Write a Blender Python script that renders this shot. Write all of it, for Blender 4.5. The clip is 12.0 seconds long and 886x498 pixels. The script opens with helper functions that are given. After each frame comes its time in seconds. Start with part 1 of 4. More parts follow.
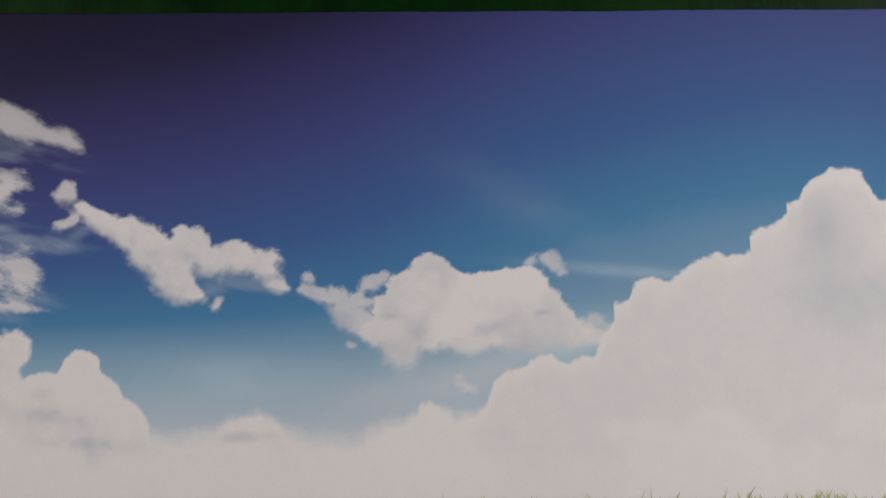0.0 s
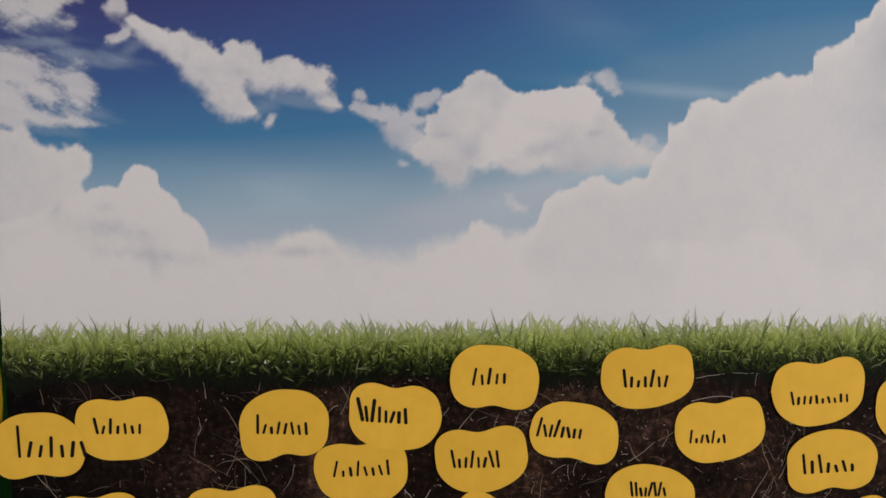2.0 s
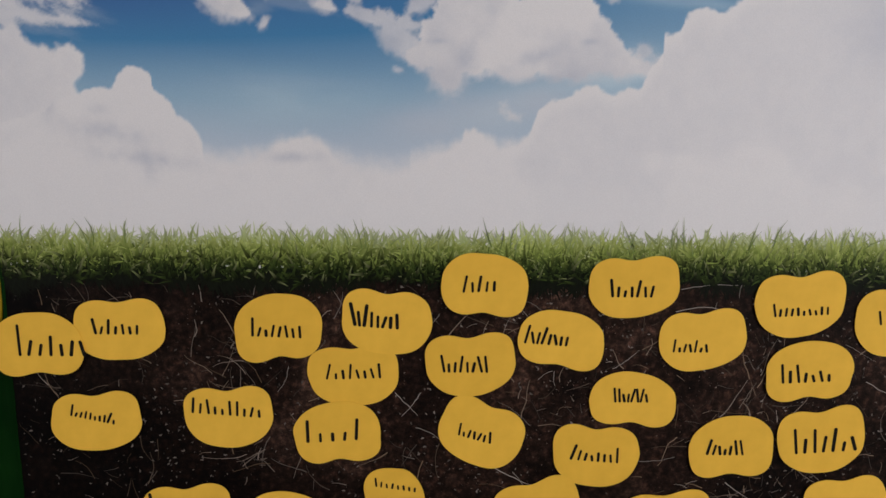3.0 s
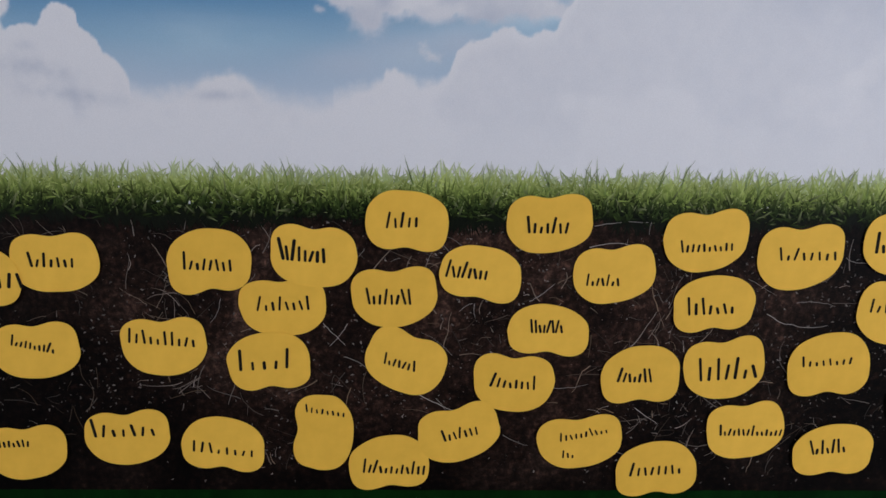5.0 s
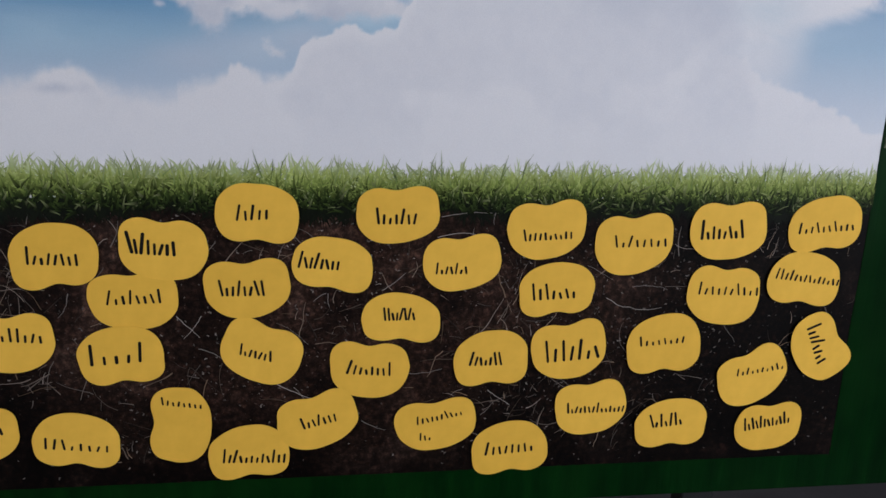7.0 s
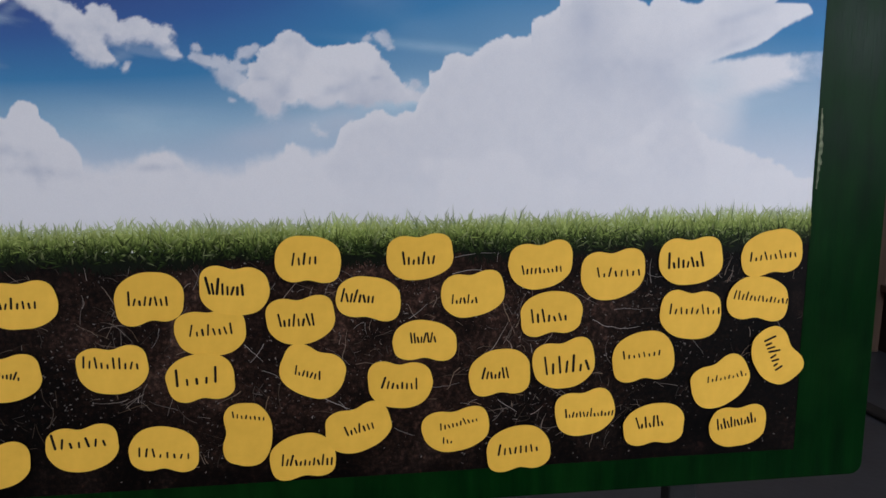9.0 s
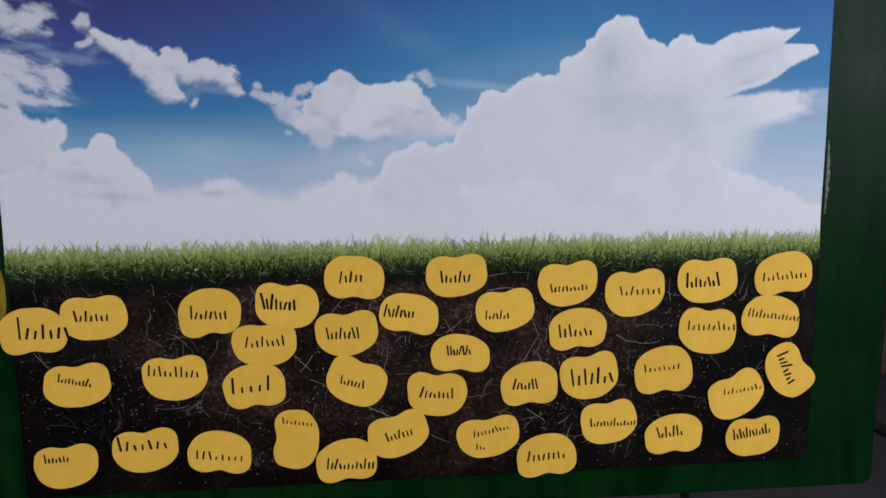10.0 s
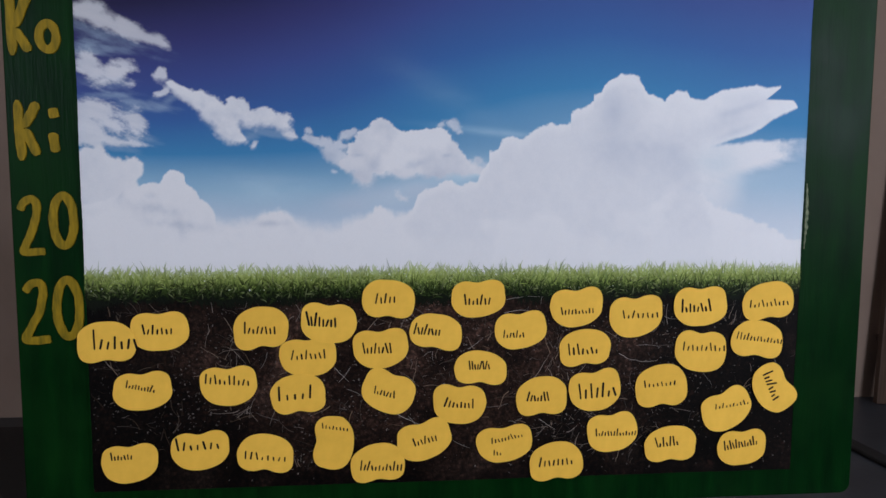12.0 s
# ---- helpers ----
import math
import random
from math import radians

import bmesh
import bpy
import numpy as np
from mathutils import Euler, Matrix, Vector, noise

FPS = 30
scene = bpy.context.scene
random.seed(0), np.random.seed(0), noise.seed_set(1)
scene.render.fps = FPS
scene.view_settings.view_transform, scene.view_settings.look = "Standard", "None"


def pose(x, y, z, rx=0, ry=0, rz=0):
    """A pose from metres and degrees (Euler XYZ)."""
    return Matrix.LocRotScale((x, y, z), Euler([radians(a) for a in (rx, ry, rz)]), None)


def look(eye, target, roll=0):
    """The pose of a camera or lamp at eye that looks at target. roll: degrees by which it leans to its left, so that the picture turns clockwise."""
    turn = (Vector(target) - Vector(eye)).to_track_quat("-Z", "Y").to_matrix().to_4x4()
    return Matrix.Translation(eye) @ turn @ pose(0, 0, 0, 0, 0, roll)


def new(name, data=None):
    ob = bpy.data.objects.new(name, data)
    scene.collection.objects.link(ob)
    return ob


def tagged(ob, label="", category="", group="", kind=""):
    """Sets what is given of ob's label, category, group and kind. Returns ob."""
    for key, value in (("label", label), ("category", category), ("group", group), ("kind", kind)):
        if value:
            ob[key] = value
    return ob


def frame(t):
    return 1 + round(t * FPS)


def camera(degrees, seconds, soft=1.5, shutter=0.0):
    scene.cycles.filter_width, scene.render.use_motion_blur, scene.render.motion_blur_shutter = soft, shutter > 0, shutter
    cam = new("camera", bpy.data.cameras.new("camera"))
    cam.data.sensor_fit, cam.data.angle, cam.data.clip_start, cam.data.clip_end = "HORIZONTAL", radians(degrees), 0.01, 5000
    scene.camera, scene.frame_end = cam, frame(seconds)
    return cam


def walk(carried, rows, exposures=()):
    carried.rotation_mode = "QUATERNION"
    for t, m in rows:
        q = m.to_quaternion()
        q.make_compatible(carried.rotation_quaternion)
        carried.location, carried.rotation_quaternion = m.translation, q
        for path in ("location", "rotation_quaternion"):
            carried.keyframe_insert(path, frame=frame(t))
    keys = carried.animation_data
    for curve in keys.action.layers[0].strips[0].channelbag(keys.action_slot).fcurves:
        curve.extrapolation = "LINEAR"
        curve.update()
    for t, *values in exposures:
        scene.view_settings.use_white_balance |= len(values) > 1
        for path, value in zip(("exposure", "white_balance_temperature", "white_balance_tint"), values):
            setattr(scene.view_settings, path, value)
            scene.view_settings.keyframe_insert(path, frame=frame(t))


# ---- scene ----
cam = camera(66.5, 12.0, soft=1.5)
PATH = [
    (0, (-0.135, -0.644, 1.5), (-0.068, 1.352, 1.599), -1.1),
    (0.5, (-0.148, -0.644, 1.48), (-0.105, 1.355, 1.542), -1.0),
    (1, (-0.158, -0.643, 1.464), (-0.123, 1.357, 1.435), -0.9),
    (1.5, (-0.164, -0.642, 1.441), (-0.15, 1.355, 1.348), -0.9),
    (2, (-0.164, -0.647, 1.416), (-0.166, 1.346, 1.246), -0.5),
    (2.5, (-0.161, -0.652, 1.392), (-0.157, 1.331, 1.131), 0.2),
    (3, (-0.16, -0.659, 1.377), (-0.152, 1.316, 1.059), 0.5),
    (3.2, (-0.161, -0.664, 1.37), (-0.131, 1.309, 1.044), 0.6),
    (4.8, (-0.108, -0.693, 1.361), (-0.066, 1.259, 0.925), 1.0),
    (5, (-0.097, -0.693, 1.363), (-0.043, 1.256, 0.92), 1.0),
    (5.5, (-0.08, -0.698, 1.363), (0.022, 1.248, 0.911), 1.2),
    (6, (-0.056, -0.705, 1.363), (0.086, 1.238, 0.91), 1.3),
    (6.5, (-0.032, -0.711, 1.364), (0.159, 1.227, 0.904), 1.6),
    (7, (-0.01, -0.724, 1.364), (0.239, 1.209, 0.915), 1.5),
    (7.2, (-0.001, -0.733, 1.367), (0.249, 1.201, 0.922), 1.2),
    (8.8, (-0.013, -0.887, 1.394), (0.203, 1.073, 1.056), -0.5),
    (9, (-0.03, -0.899, 1.389), (0.177, 1.065, 1.072), -0.7),
    (9.5, (-0.053, -0.936, 1.397), (0.131, 1.035, 1.112), -0.7),
    (10, (-0.072, -0.974, 1.4), (0.102, 1.002, 1.144), -0.6),
    (10.5, (-0.089, -1.013, 1.4), (0.079, 0.967, 1.171), -0.6),
    (11, (-0.104, -1.04, 1.401), (0.066, 0.942, 1.191), -0.4),
    (11.5, (-0.118, -1.069, 1.412), (0.055, 0.914, 1.21), -0.0),
    (12, (-0.121, -1.103, 1.416), (0.05, 0.882, 1.238), 0.2),
]
walk(cam, [(t, look(eye, target, roll)) for t, eye, target, roll in PATH],
     exposures=[(0.0, -0.04, 6850, 9), (3.0, -0.05, 6450, 10), (5.0, -0.09, 5720, 9), (7.0, -0.08, 5720, 9), (9.0, -0.03, 5700, 9), (12.0, 0.06, 5580, 9)])

# ---- light: overcast sky, and area lamps in two unseen windows behind the viewer ----
world = bpy.data.worlds.new("overcast_sky")
scene.world = world
world.use_nodes = True
wn, wl = world.node_tree.nodes, world.node_tree.links
sky = wn.new("ShaderNodeTexSky")
sky.sky_type, sky.sun_disc = "NISHITA", False
sky.sun_elevation, sky.sun_rotation = radians(38), radians(200)
wn["Background"].inputs["Strength"].default_value = 0.10
wl.new(sky.outputs["Color"], wn["Background"].inputs["Color"])

sun = new("sun", bpy.data.lights.new("sun", "SUN"))
sun.data.energy, sun.data.angle, sun.data.color = 0.8, radians(15), (1.0, 0.96, 0.9)
sun.matrix_world = look((0, 0, 8), (1.5, 6.0, 3.0))

# right window follows the glare on the paint; left one is added for even light
WINDOWS = ((-3.55, -2.65), (2.3, 3.7))  # x from, x to
SILL, HEAD = 1.50, 2.90
SOUTH, NORTH, WEST, EAST, CEILING = -3.4, 3.17, -4.2, 4.2, 3.1
for wx0, wx1 in WINDOWS:
    daylight = new("unseen_window_lamp", bpy.data.lights.new("unseen_window_lamp", "AREA"))
    daylight.data.shape, daylight.data.size, daylight.data.size_y = "RECTANGLE", wx1 - wx0 - 0.1, HEAD - SILL - 0.1
    daylight.data.energy, daylight.data.color = (65.0 if wx0 < 0 else 100.0) * (wx1 - wx0), (0.98, 0.98, 1.0)
    middle = (wx0 + wx1) / 2
    daylight.matrix_world = look((middle, SOUTH + 0.02, (SILL + HEAD) / 2), (middle, 0, (SILL + HEAD) / 2))


# ---- materials ----
def material(name, colour, rough=0.6, spec=0.4):
    m = bpy.data.materials.new(name)
    m.use_nodes = True
    b = m.node_tree.nodes["Principled BSDF"]
    b.inputs["Base Color"].default_value = (*colour, 1)
    b.inputs["Roughness"].default_value = rough
    b.inputs["Specular IOR Level"].default_value = spec
    return m, m.node_tree.nodes, m.node_tree.links, b


def coords(n, l, scale=(1, 1, 1), turn=(0, 0, 0)):
    c, mp = n.new("ShaderNodeTexCoord"), n.new("ShaderNodeMapping")
    mp.inputs["Scale"].default_value, mp.inputs["Rotation"].default_value = scale, turn
    l.new(c.outputs["Object"], mp.inputs["Vector"])
    return mp.outputs["Vector"]


def noise_of(n, l, vector, scale, detail=4.0, rough=0.55):
    t = n.new("ShaderNodeTexNoise")
    t.inputs["Scale"].default_value, t.inputs["Detail"].default_value, t.inputs["Roughness"].default_value = scale, detail, rough
    if vector is not None:
        l.new(vector, t.inputs["Vector"])
    return t.outputs["Fac"]


def ramp(n, l, fac, *stops):
    r = n.new("ShaderNodeValToRGB")
    e = r.color_ramp.elements
    while len(e) < len(stops):
        e.new(0.5)
    for k, (at, c) in enumerate(stops):
        e[k].position, e[k].color = at, (*c, 1)
    l.new(fac, r.inputs["Fac"])
    return r.outputs["Color"]


def mixed(n, l, fac, a, b, mode="MIX"):
    m = n.new("ShaderNodeMix")
    m.data_type, m.blend_type = "RGBA", mode
    for value, socket in ((fac, m.inputs[0]), (a, m.inputs[6]), (b, m.inputs[7])):
        if isinstance(value, (int, float)):
            socket.default_value = value
        elif isinstance(value, tuple):
            socket.default_value = (*value, 1)
        else:
            l.new(value, socket)
    return m.outputs[2]


def relief(n, l, b, height, strength, distance):
    k = n.new("ShaderNodeBump")
    k.inputs["Strength"].default_value, k.inputs["Distance"].default_value = strength, distance
    l.new(height, k.inputs["Height"])
    l.new(k.outputs["Normal"], b.inputs["Normal"])


def print_material():
    m, n, l, b = material("printed_paper", (0.8, 0.8, 0.8), 0.55, 0.08)
    a = n.new("ShaderNodeAttribute")
    a.attribute_name = "ink"
    v = coords(n, l)
    grain = ramp(n, l, noise_of(n, l, v, 900, 2), (0.3, (0.93, 0.93, 0.93)), (0.7, (1, 1, 1)))
    l.new(mixed(n, l, 1.0, a.outputs["Color"], grain, "MULTIPLY"), b.inputs["Base Color"])
    relief(n, l, b, noise_of(n, l, v, 3.0, 2), 0.12, 0.01)
    return m


def soil_material():
    m, n, l, b = material("printed_soil", (0.03, 0.02, 0.018), 0.55, 0.07)
    v = coords(n, l)
    patch = ramp(n, l, noise_of(n, l, v, 9, 3), (0.40, (0.0062, 0.0038, 0.0030)), (0.56, (0.0165, 0.0100, 0.0075)), (0.72, (0.054, 0.035, 0.027)))
    crumb = n.new("ShaderNodeTexVoronoi")
    crumb.inputs["Scale"].default_value, crumb.inputs["Randomness"].default_value = 130, 1
    l.new(v, crumb.inputs["Vector"])
    lumps = ramp(n, l, crumb.outputs["Distance"], (0.05, (1.7, 1.55, 1.5)), (0.5, (0.75, 0.72, 0.72)), (0.8, (0.45, 0.45, 0.45)))
    c = mixed(n, l, 0.75, patch, lumps, "MULTIPLY")
    fine = ramp(n, l, noise_of(n, l, v, 150, 7, 0.75), (0.34, (0.22, 0.22, 0.22)), (0.5, (0.85, 0.80, 0.77)), (0.66, (3.2, 2.8, 2.6)))
    c = mixed(n, l, 0.85, c, fine, "MULTIPLY")
    fleck = ramp(n, l, noise_of(n, l, v, 330, 3, 0.6), (0.66, (0, 0, 0)), (0.74, (1, 1, 1)))
    where = ramp(n, l, noise_of(n, l, v, 14, 2), (0.42, (0, 0, 0)), (0.62, (1, 1, 1)))
    c = mixed(n, l, mixed(n, l, 1.0, fleck, where, "MULTIPLY"), c, (0.26, 0.20, 0.17))
    # the soil colour is paler in the middle of the picture, darker towards its edges
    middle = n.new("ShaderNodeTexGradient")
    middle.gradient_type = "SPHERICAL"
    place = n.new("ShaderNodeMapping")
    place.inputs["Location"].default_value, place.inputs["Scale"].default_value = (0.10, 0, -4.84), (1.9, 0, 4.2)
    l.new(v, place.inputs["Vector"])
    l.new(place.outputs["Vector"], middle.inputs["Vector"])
    paler_middle = ramp(n, l, middle.outputs["Fac"], (0.0, (0.25, 0.25, 0.25)), (0.65, (1.75, 1.62, 1.56)))
    c = mixed(n, l, 1.0, c, paler_middle, "MULTIPLY")
    red = ramp(n, l, noise_of(n, l, v, 55, 3), (0.64, (0, 0, 0)), (0.78, (0.4, 0.4, 0.4)))
    c = mixed(n, l, red, c, (0.055, 0.024, 0.017))
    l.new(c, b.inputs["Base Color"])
    return m


def green_paint():
    m, n, l, b = material("green_paint", (0.006, 0.06, 0.018), 0.50, 0.04)
    v = coords(n, l, (14, 14, 2.0))
    streak = noise_of(n, l, v, 3.0, 5)
    blot = noise_of(n, l, coords(n, l), 5.0, 3)
    c = ramp(n, l, streak, (0.3, (0.0011, 0.0105, 0.0019)), (0.6, (0.0020, 0.0185, 0.0027)), (0.8, (0.0042, 0.030, 0.0038)))
    c = mixed(n, l, ramp(n, l, blot, (0.45, (0, 0, 0)), (0.7, (0.6, 0.6, 0.6))), c, (0.0062, 0.033, 0.0042))
    l.new(c, b.inputs["Base Color"])
    l.new(ramp(n, l, blot, (0.3, (0.3, 0.3, 0.3)), (0.7, (0.48, 0.48, 0.48))), b.inputs["Roughness"])
    relief(n, l, b, noise_of(n, l, coords(n, l, (60, 60, 5)), 4.0, 3), 0.25, 0.002)
    return m


def yellow_paint():
    m, n, l, b = material("yellow_paint", (0.4, 0.25, 0.015), 0.55, 0.12)
    streak = noise_of(n, l, coords(n, l, (45, 45, 9), (0, 0.5, 0)), 3.0, 4)
    c = ramp(n, l, streak, (0.28, (0.12, 0.095, 0.005)), (0.5, (0.24, 0.155, 0.004)), (0.75, (0.34, 0.215, 0.006)))
    l.new(c, b.inputs["Base Color"])
    relief(n, l, b, streak, 0.4, 0.002)
    return m


def tag_paper():
    m, n, l, b = material("yellow_card", (0.80, 0.51, 0.045), 0.7, 0.25)
    v = coords(n, l)
    oi = n.new("ShaderNodeObjectInfo")
    tone = ramp(n, l, oi.outputs["Random"], (0.0, (0.83, 0.475, 0.050)), (1.0, (0.89, 0.515, 0.058)))
    cloudy = ramp(n, l, noise_of(n, l, v, 40, 4), (0.3, (0.93, 0.92, 0.88)), (0.7, (1.03, 1.03, 1.05)))
    l.new(mixed(n, l, 1.0, tone, cloudy, "MULTIPLY"), b.inputs["Base Color"])
    relief(n, l, b, noise_of(n, l, v, 25, 3), 0.2, 0.002)
    return m


def mottled(name, dark, light, scale, rough, bump=0.2):
    m, n, l, b = material(name, light, rough, 0.4)
    v = coords(n, l)
    f = noise_of(n, l, v, scale, 6)
    l.new(ramp(n, l, f, (0.3, dark), (0.7, light)), b.inputs["Base Color"])
    relief(n, l, b, noise_of(n, l, v, scale * 12, 4), bump, 0.004)
    return m


def wood_material(name, dark, light):
    m, n, l, b = material(name, light, 0.45, 0.4)
    f = noise_of(n, l, coords(n, l, (18, 18, 1.2)), 2.5, 6)
    l.new(ramp(n, l, f, (0.3, dark), (0.7, light)), b.inputs["Base Color"])
    relief(n, l, b, f, 0.2, 0.003)
    return m


PRINT, SOIL, GREEN, YELLOW, CARD = print_material(), soil_material(), green_paint(), yellow_paint(), tag_paper()
MARKER = mottled("black_marker", (0.007, 0.006, 0.005), (0.016, 0.013, 0.010), 200, 0.8)
MARKER.node_tree.nodes["Principled BSDF"].inputs["Specular IOR Level"].default_value = 0.1
SHEET = mottled("white_paper_edge", (0.6, 0.6, 0.58), (0.7, 0.7, 0.68), 60, 0.6)
PLASTER = mottled("wall_plaster", (0.235, 0.163, 0.122), (0.28, 0.197, 0.150), 2.2, 0.85)
WHITE = mottled("ceiling_paint", (0.72, 0.71, 0.69), (0.78, 0.77, 0.75), 2.0, 0.85)
STONE = mottled("grey_floor", (0.028, 0.030, 0.035), (0.045, 0.048, 0.055), 3.0, 0.4)
BROWN = wood_material("brown_wood", (0.050, 0.028, 0.018), (0.095, 0.058, 0.038))
DARK = wood_material("dark_wood", (0.016, 0.009, 0.008), (0.032, 0.019, 0.016))
BLACK = mottled("dull_black", (0.006, 0.006, 0.006), (0.012, 0.012, 0.012), 30, 0.6)
FRAME = mottled("window_paint", (0.68, 0.68, 0.66), (0.74, 0.74, 0.72), 8, 0.5)
GLASS, gn, gl, gb = material("window_glass", (1, 1, 1), 0.0, 0.5)
gb.inputs["Transmission Weight"].default_value = 1.0


# ---- mesh helpers ----
def box(bm, x0, x1, y0, y1, z0, z1, bevel=0.0, m=None):
    vs = bmesh.ops.create_cube(bm, size=1.0)["verts"]
    for v in vs:
        v.co = Vector((x0 + (v.co.x + 0.5) * (x1 - x0), y0 + (v.co.y + 0.5) * (y1 - y0), z0 + (v.co.z + 0.5) * (z1 - z0)))
    if bevel:
        es = list({e for v in vs for e in v.link_edges})
        vs = list({v for f in bmesh.ops.bevel(bm, geom=es, offset=bevel, segments=3, profile=0.5, affect="EDGES")["faces"] for v in f.verts} | {v for v in vs if v.is_valid})
    if m is not None:
        bmesh.ops.transform(bm, matrix=m, verts=vs)
    return bm


def link(name, bm, mat, parent=None, label="", smooth=False):
    me = bpy.data.meshes.new(name)
    bmesh.ops.recalc_face_normals(bm, faces=bm.faces)
    bm.to_mesh(me)
    bm.free()
    me.materials.append(mat)
    if smooth:
        me.shade_smooth()
    ob = new(name, me)
    ob.parent = parent
    return tagged(ob, label)


def part(name, bm, mat, parent, label="", smooth=False):
    return link(name, bm, mat, parent, label, smooth)


def slab(name, *size, mat, label, bevel=0.0):
    return tagged(link(name, box(bmesh.new(), *size, bevel), mat), label, name.split("_")[0], kind="structure")


# ---- the room ----
T = 0.2
slab("floor", WEST - T, EAST + T, SOUTH - T, NORTH + T, -0.15, 0.0, mat=STONE, label="dark grey smooth stone floor of the room")
slab("ceiling", WEST - T, EAST + T, SOUTH - T, NORTH + T, CEILING, CEILING + 0.15, mat=WHITE, label="plain off-white painted ceiling of the room")
slab("wall_north", WEST - T, EAST + T, NORTH, NORTH + T, 0.0, CEILING, mat=PLASTER, label="warm grey plastered wall behind the board")
slab("wall_west", WEST - T, WEST, SOUTH, NORTH, 0.0, CEILING, mat=PLASTER, label="warm grey plastered side wall")
slab("wall_east", EAST, EAST + T, SOUTH, NORTH, 0.0, CEILING, mat=PLASTER, label="warm grey plastered side wall")
(ax0, ax1), (bx0, bx1) = WINDOWS
bm = bmesh.new()
for a, b, c, d in ((WEST - T, ax0, 0, CEILING), (ax1, bx0, 0, CEILING), (bx1, EAST + T, 0, CEILING), (ax0, ax1, 0, SILL), (ax0, ax1, HEAD, CEILING), (bx0, bx1, 0, SILL), (bx0, bx1, HEAD, CEILING)):
    box(bm, a, b, SOUTH - T, SOUTH, c, d)
tagged(link("wall_south", bm, PLASTER), "warm grey plastered wall with two unseen windows", "wall", kind="structure")
# neither window is in view; the first is made up to balance the second
for number, (a, b) in enumerate(WINDOWS):
    window = tagged(new(("added_window", "window_2")[number]), "unseen white-framed window with a clear pane", "window", kind="structure")
    for p, q, c, d in ((a, b, SILL, SILL + 0.06), (a, b, HEAD - 0.06, HEAD), (a, a + 0.06, SILL + 0.06, HEAD - 0.06), (b - 0.06, b, SILL + 0.06, HEAD - 0.06)):
        part("window_frame", box(bmesh.new(), p, q, SOUTH - 0.16, SOUTH - 0.10, c, d, 0.006), FRAME, window)
    pane = part("pane", box(bmesh.new(), a + 0.06, b - 0.06, SOUTH - 0.135, SOUTH - 0.129, SILL + 0.06, HEAD - 0.06), GLASS, window)
    pane.visible_shadow = False
tagged(link("ground", box(bmesh.new(), -400, 400, -800, SOUTH - T, -0.4, -0.2), mottled("outdoor_ground", (0.06, 0.09, 0.03), (0.12, 0.14, 0.06), 0.3, 0.9)), "green ground outside the window", "ground", kind="structure")

# a leaning plank and a low bench by the far wall
plank = link("wooden_plank", box(bmesh.new(), -0.045, 0.045, -0.02, 0.02, 0.0, 2.1, 0.004), BROWN)
tagged(plank, "brown wooden plank leaning against the plastered wall", "plank")
plank.matrix_world = pose(3.165, 3.02, 0.003, -2.5, 3.6, 0)
bench = tagged(new("low_bench"), "dark-stained low wooden bench against the wall", "bench")
part("bench_seat", box(bmesh.new(), 3.20, 4.10, 2.78, 3.15, 0.40, 0.445, 0.006), BROWN, bench)
part("bench_front", box(bmesh.new(), 3.23, 4.07, 2.82, 2.84, 0.10, 0.398, 0.003), DARK, bench)
for x in (3.24, 4.01):
    part("bench_leg", box(bmesh.new(), x, x + 0.05, 2.85, 3.12, 0.0, 0.398, 0.004), DARK, bench)
# added black slab in place of the shade on the left part of the floor
floor_mat = link("floor_mat", box(bmesh.new(), -3.6, -1.55, 1.3, 2.95, 0.0, 0.018, 0.006), BLACK)
tagged(floor_mat, "black slab standing in for shaded floor at the left", "floor mat")
mat_strip = link("rubber_cable_cover", box(bmesh.new(), -0.05, 0.05, -0.35, 0.35, 0.0, 0.025, 0.012), BLACK, smooth=False)
tagged(mat_strip, "black rubber cable cover lying on the grey floor", "cable cover")
mat_strip.matrix_world = pose(2.47, 2.06, 0.0, 0, 0, 4)

# ---- the green display board ----
PX0, PX1, PZ0, PZ1 = -0.5945, 0.5945, 0.9215, 1.7640
board = tagged(new("display_board"), "dark green painted display board with hand-painted yellow letters", "display board")


def rounded_panel(x0, x1, z0, z1, y0, y1, r):
    bm = bmesh.new()
    ring = []
    for cx, cz, a0 in ((x1 - r, z1 - r, 0), (x0 + r, z1 - r, 90), (x0 + r, z0 + r, 180), (x1 - r, z0 + r, 270)):
        for k in range(7):
            a = radians(a0 + 15 * k)
            ring.append((cx + r * math.cos(a), cz + r * math.sin(a)))
    f = bm.faces.new([bm.verts.new((x, y0, z)) for x, z in ring])
    out = bmesh.ops.extrude_face_region(bm, geom=[f])
    bmesh.ops.translate(bm, verts=[v for v in out["geom"] if isinstance(v, bmesh.types.BMVert)], vec=(0, y1 - y0, 0))
    rim = [e for e in bm.edges if abs(e.verts[0].co.y - e.verts[1].co.y) < 1e-6]
    bmesh.ops.bevel(bm, geom=rim, offset=0.002, segments=2, profile=0.5, affect="EDGES")
    return bm


part("panel", rounded_panel(-0.700, 0.709, 0.874, 1.880, 0.0016, 0.0206, 0.018), GREEN, board)
for x in (-0.45, 0.41):
    part("stand_post", box(bmesh.new(), x, x + 0.045, 0.0216, 0.0516, 0.03, 1.75, 0.003), BLACK, board)
    part("stand_foot", box(bmesh.new(), x, x + 0.045, -0.12, 0.40, 0.0, 0.029, 0.004), BLACK, board)


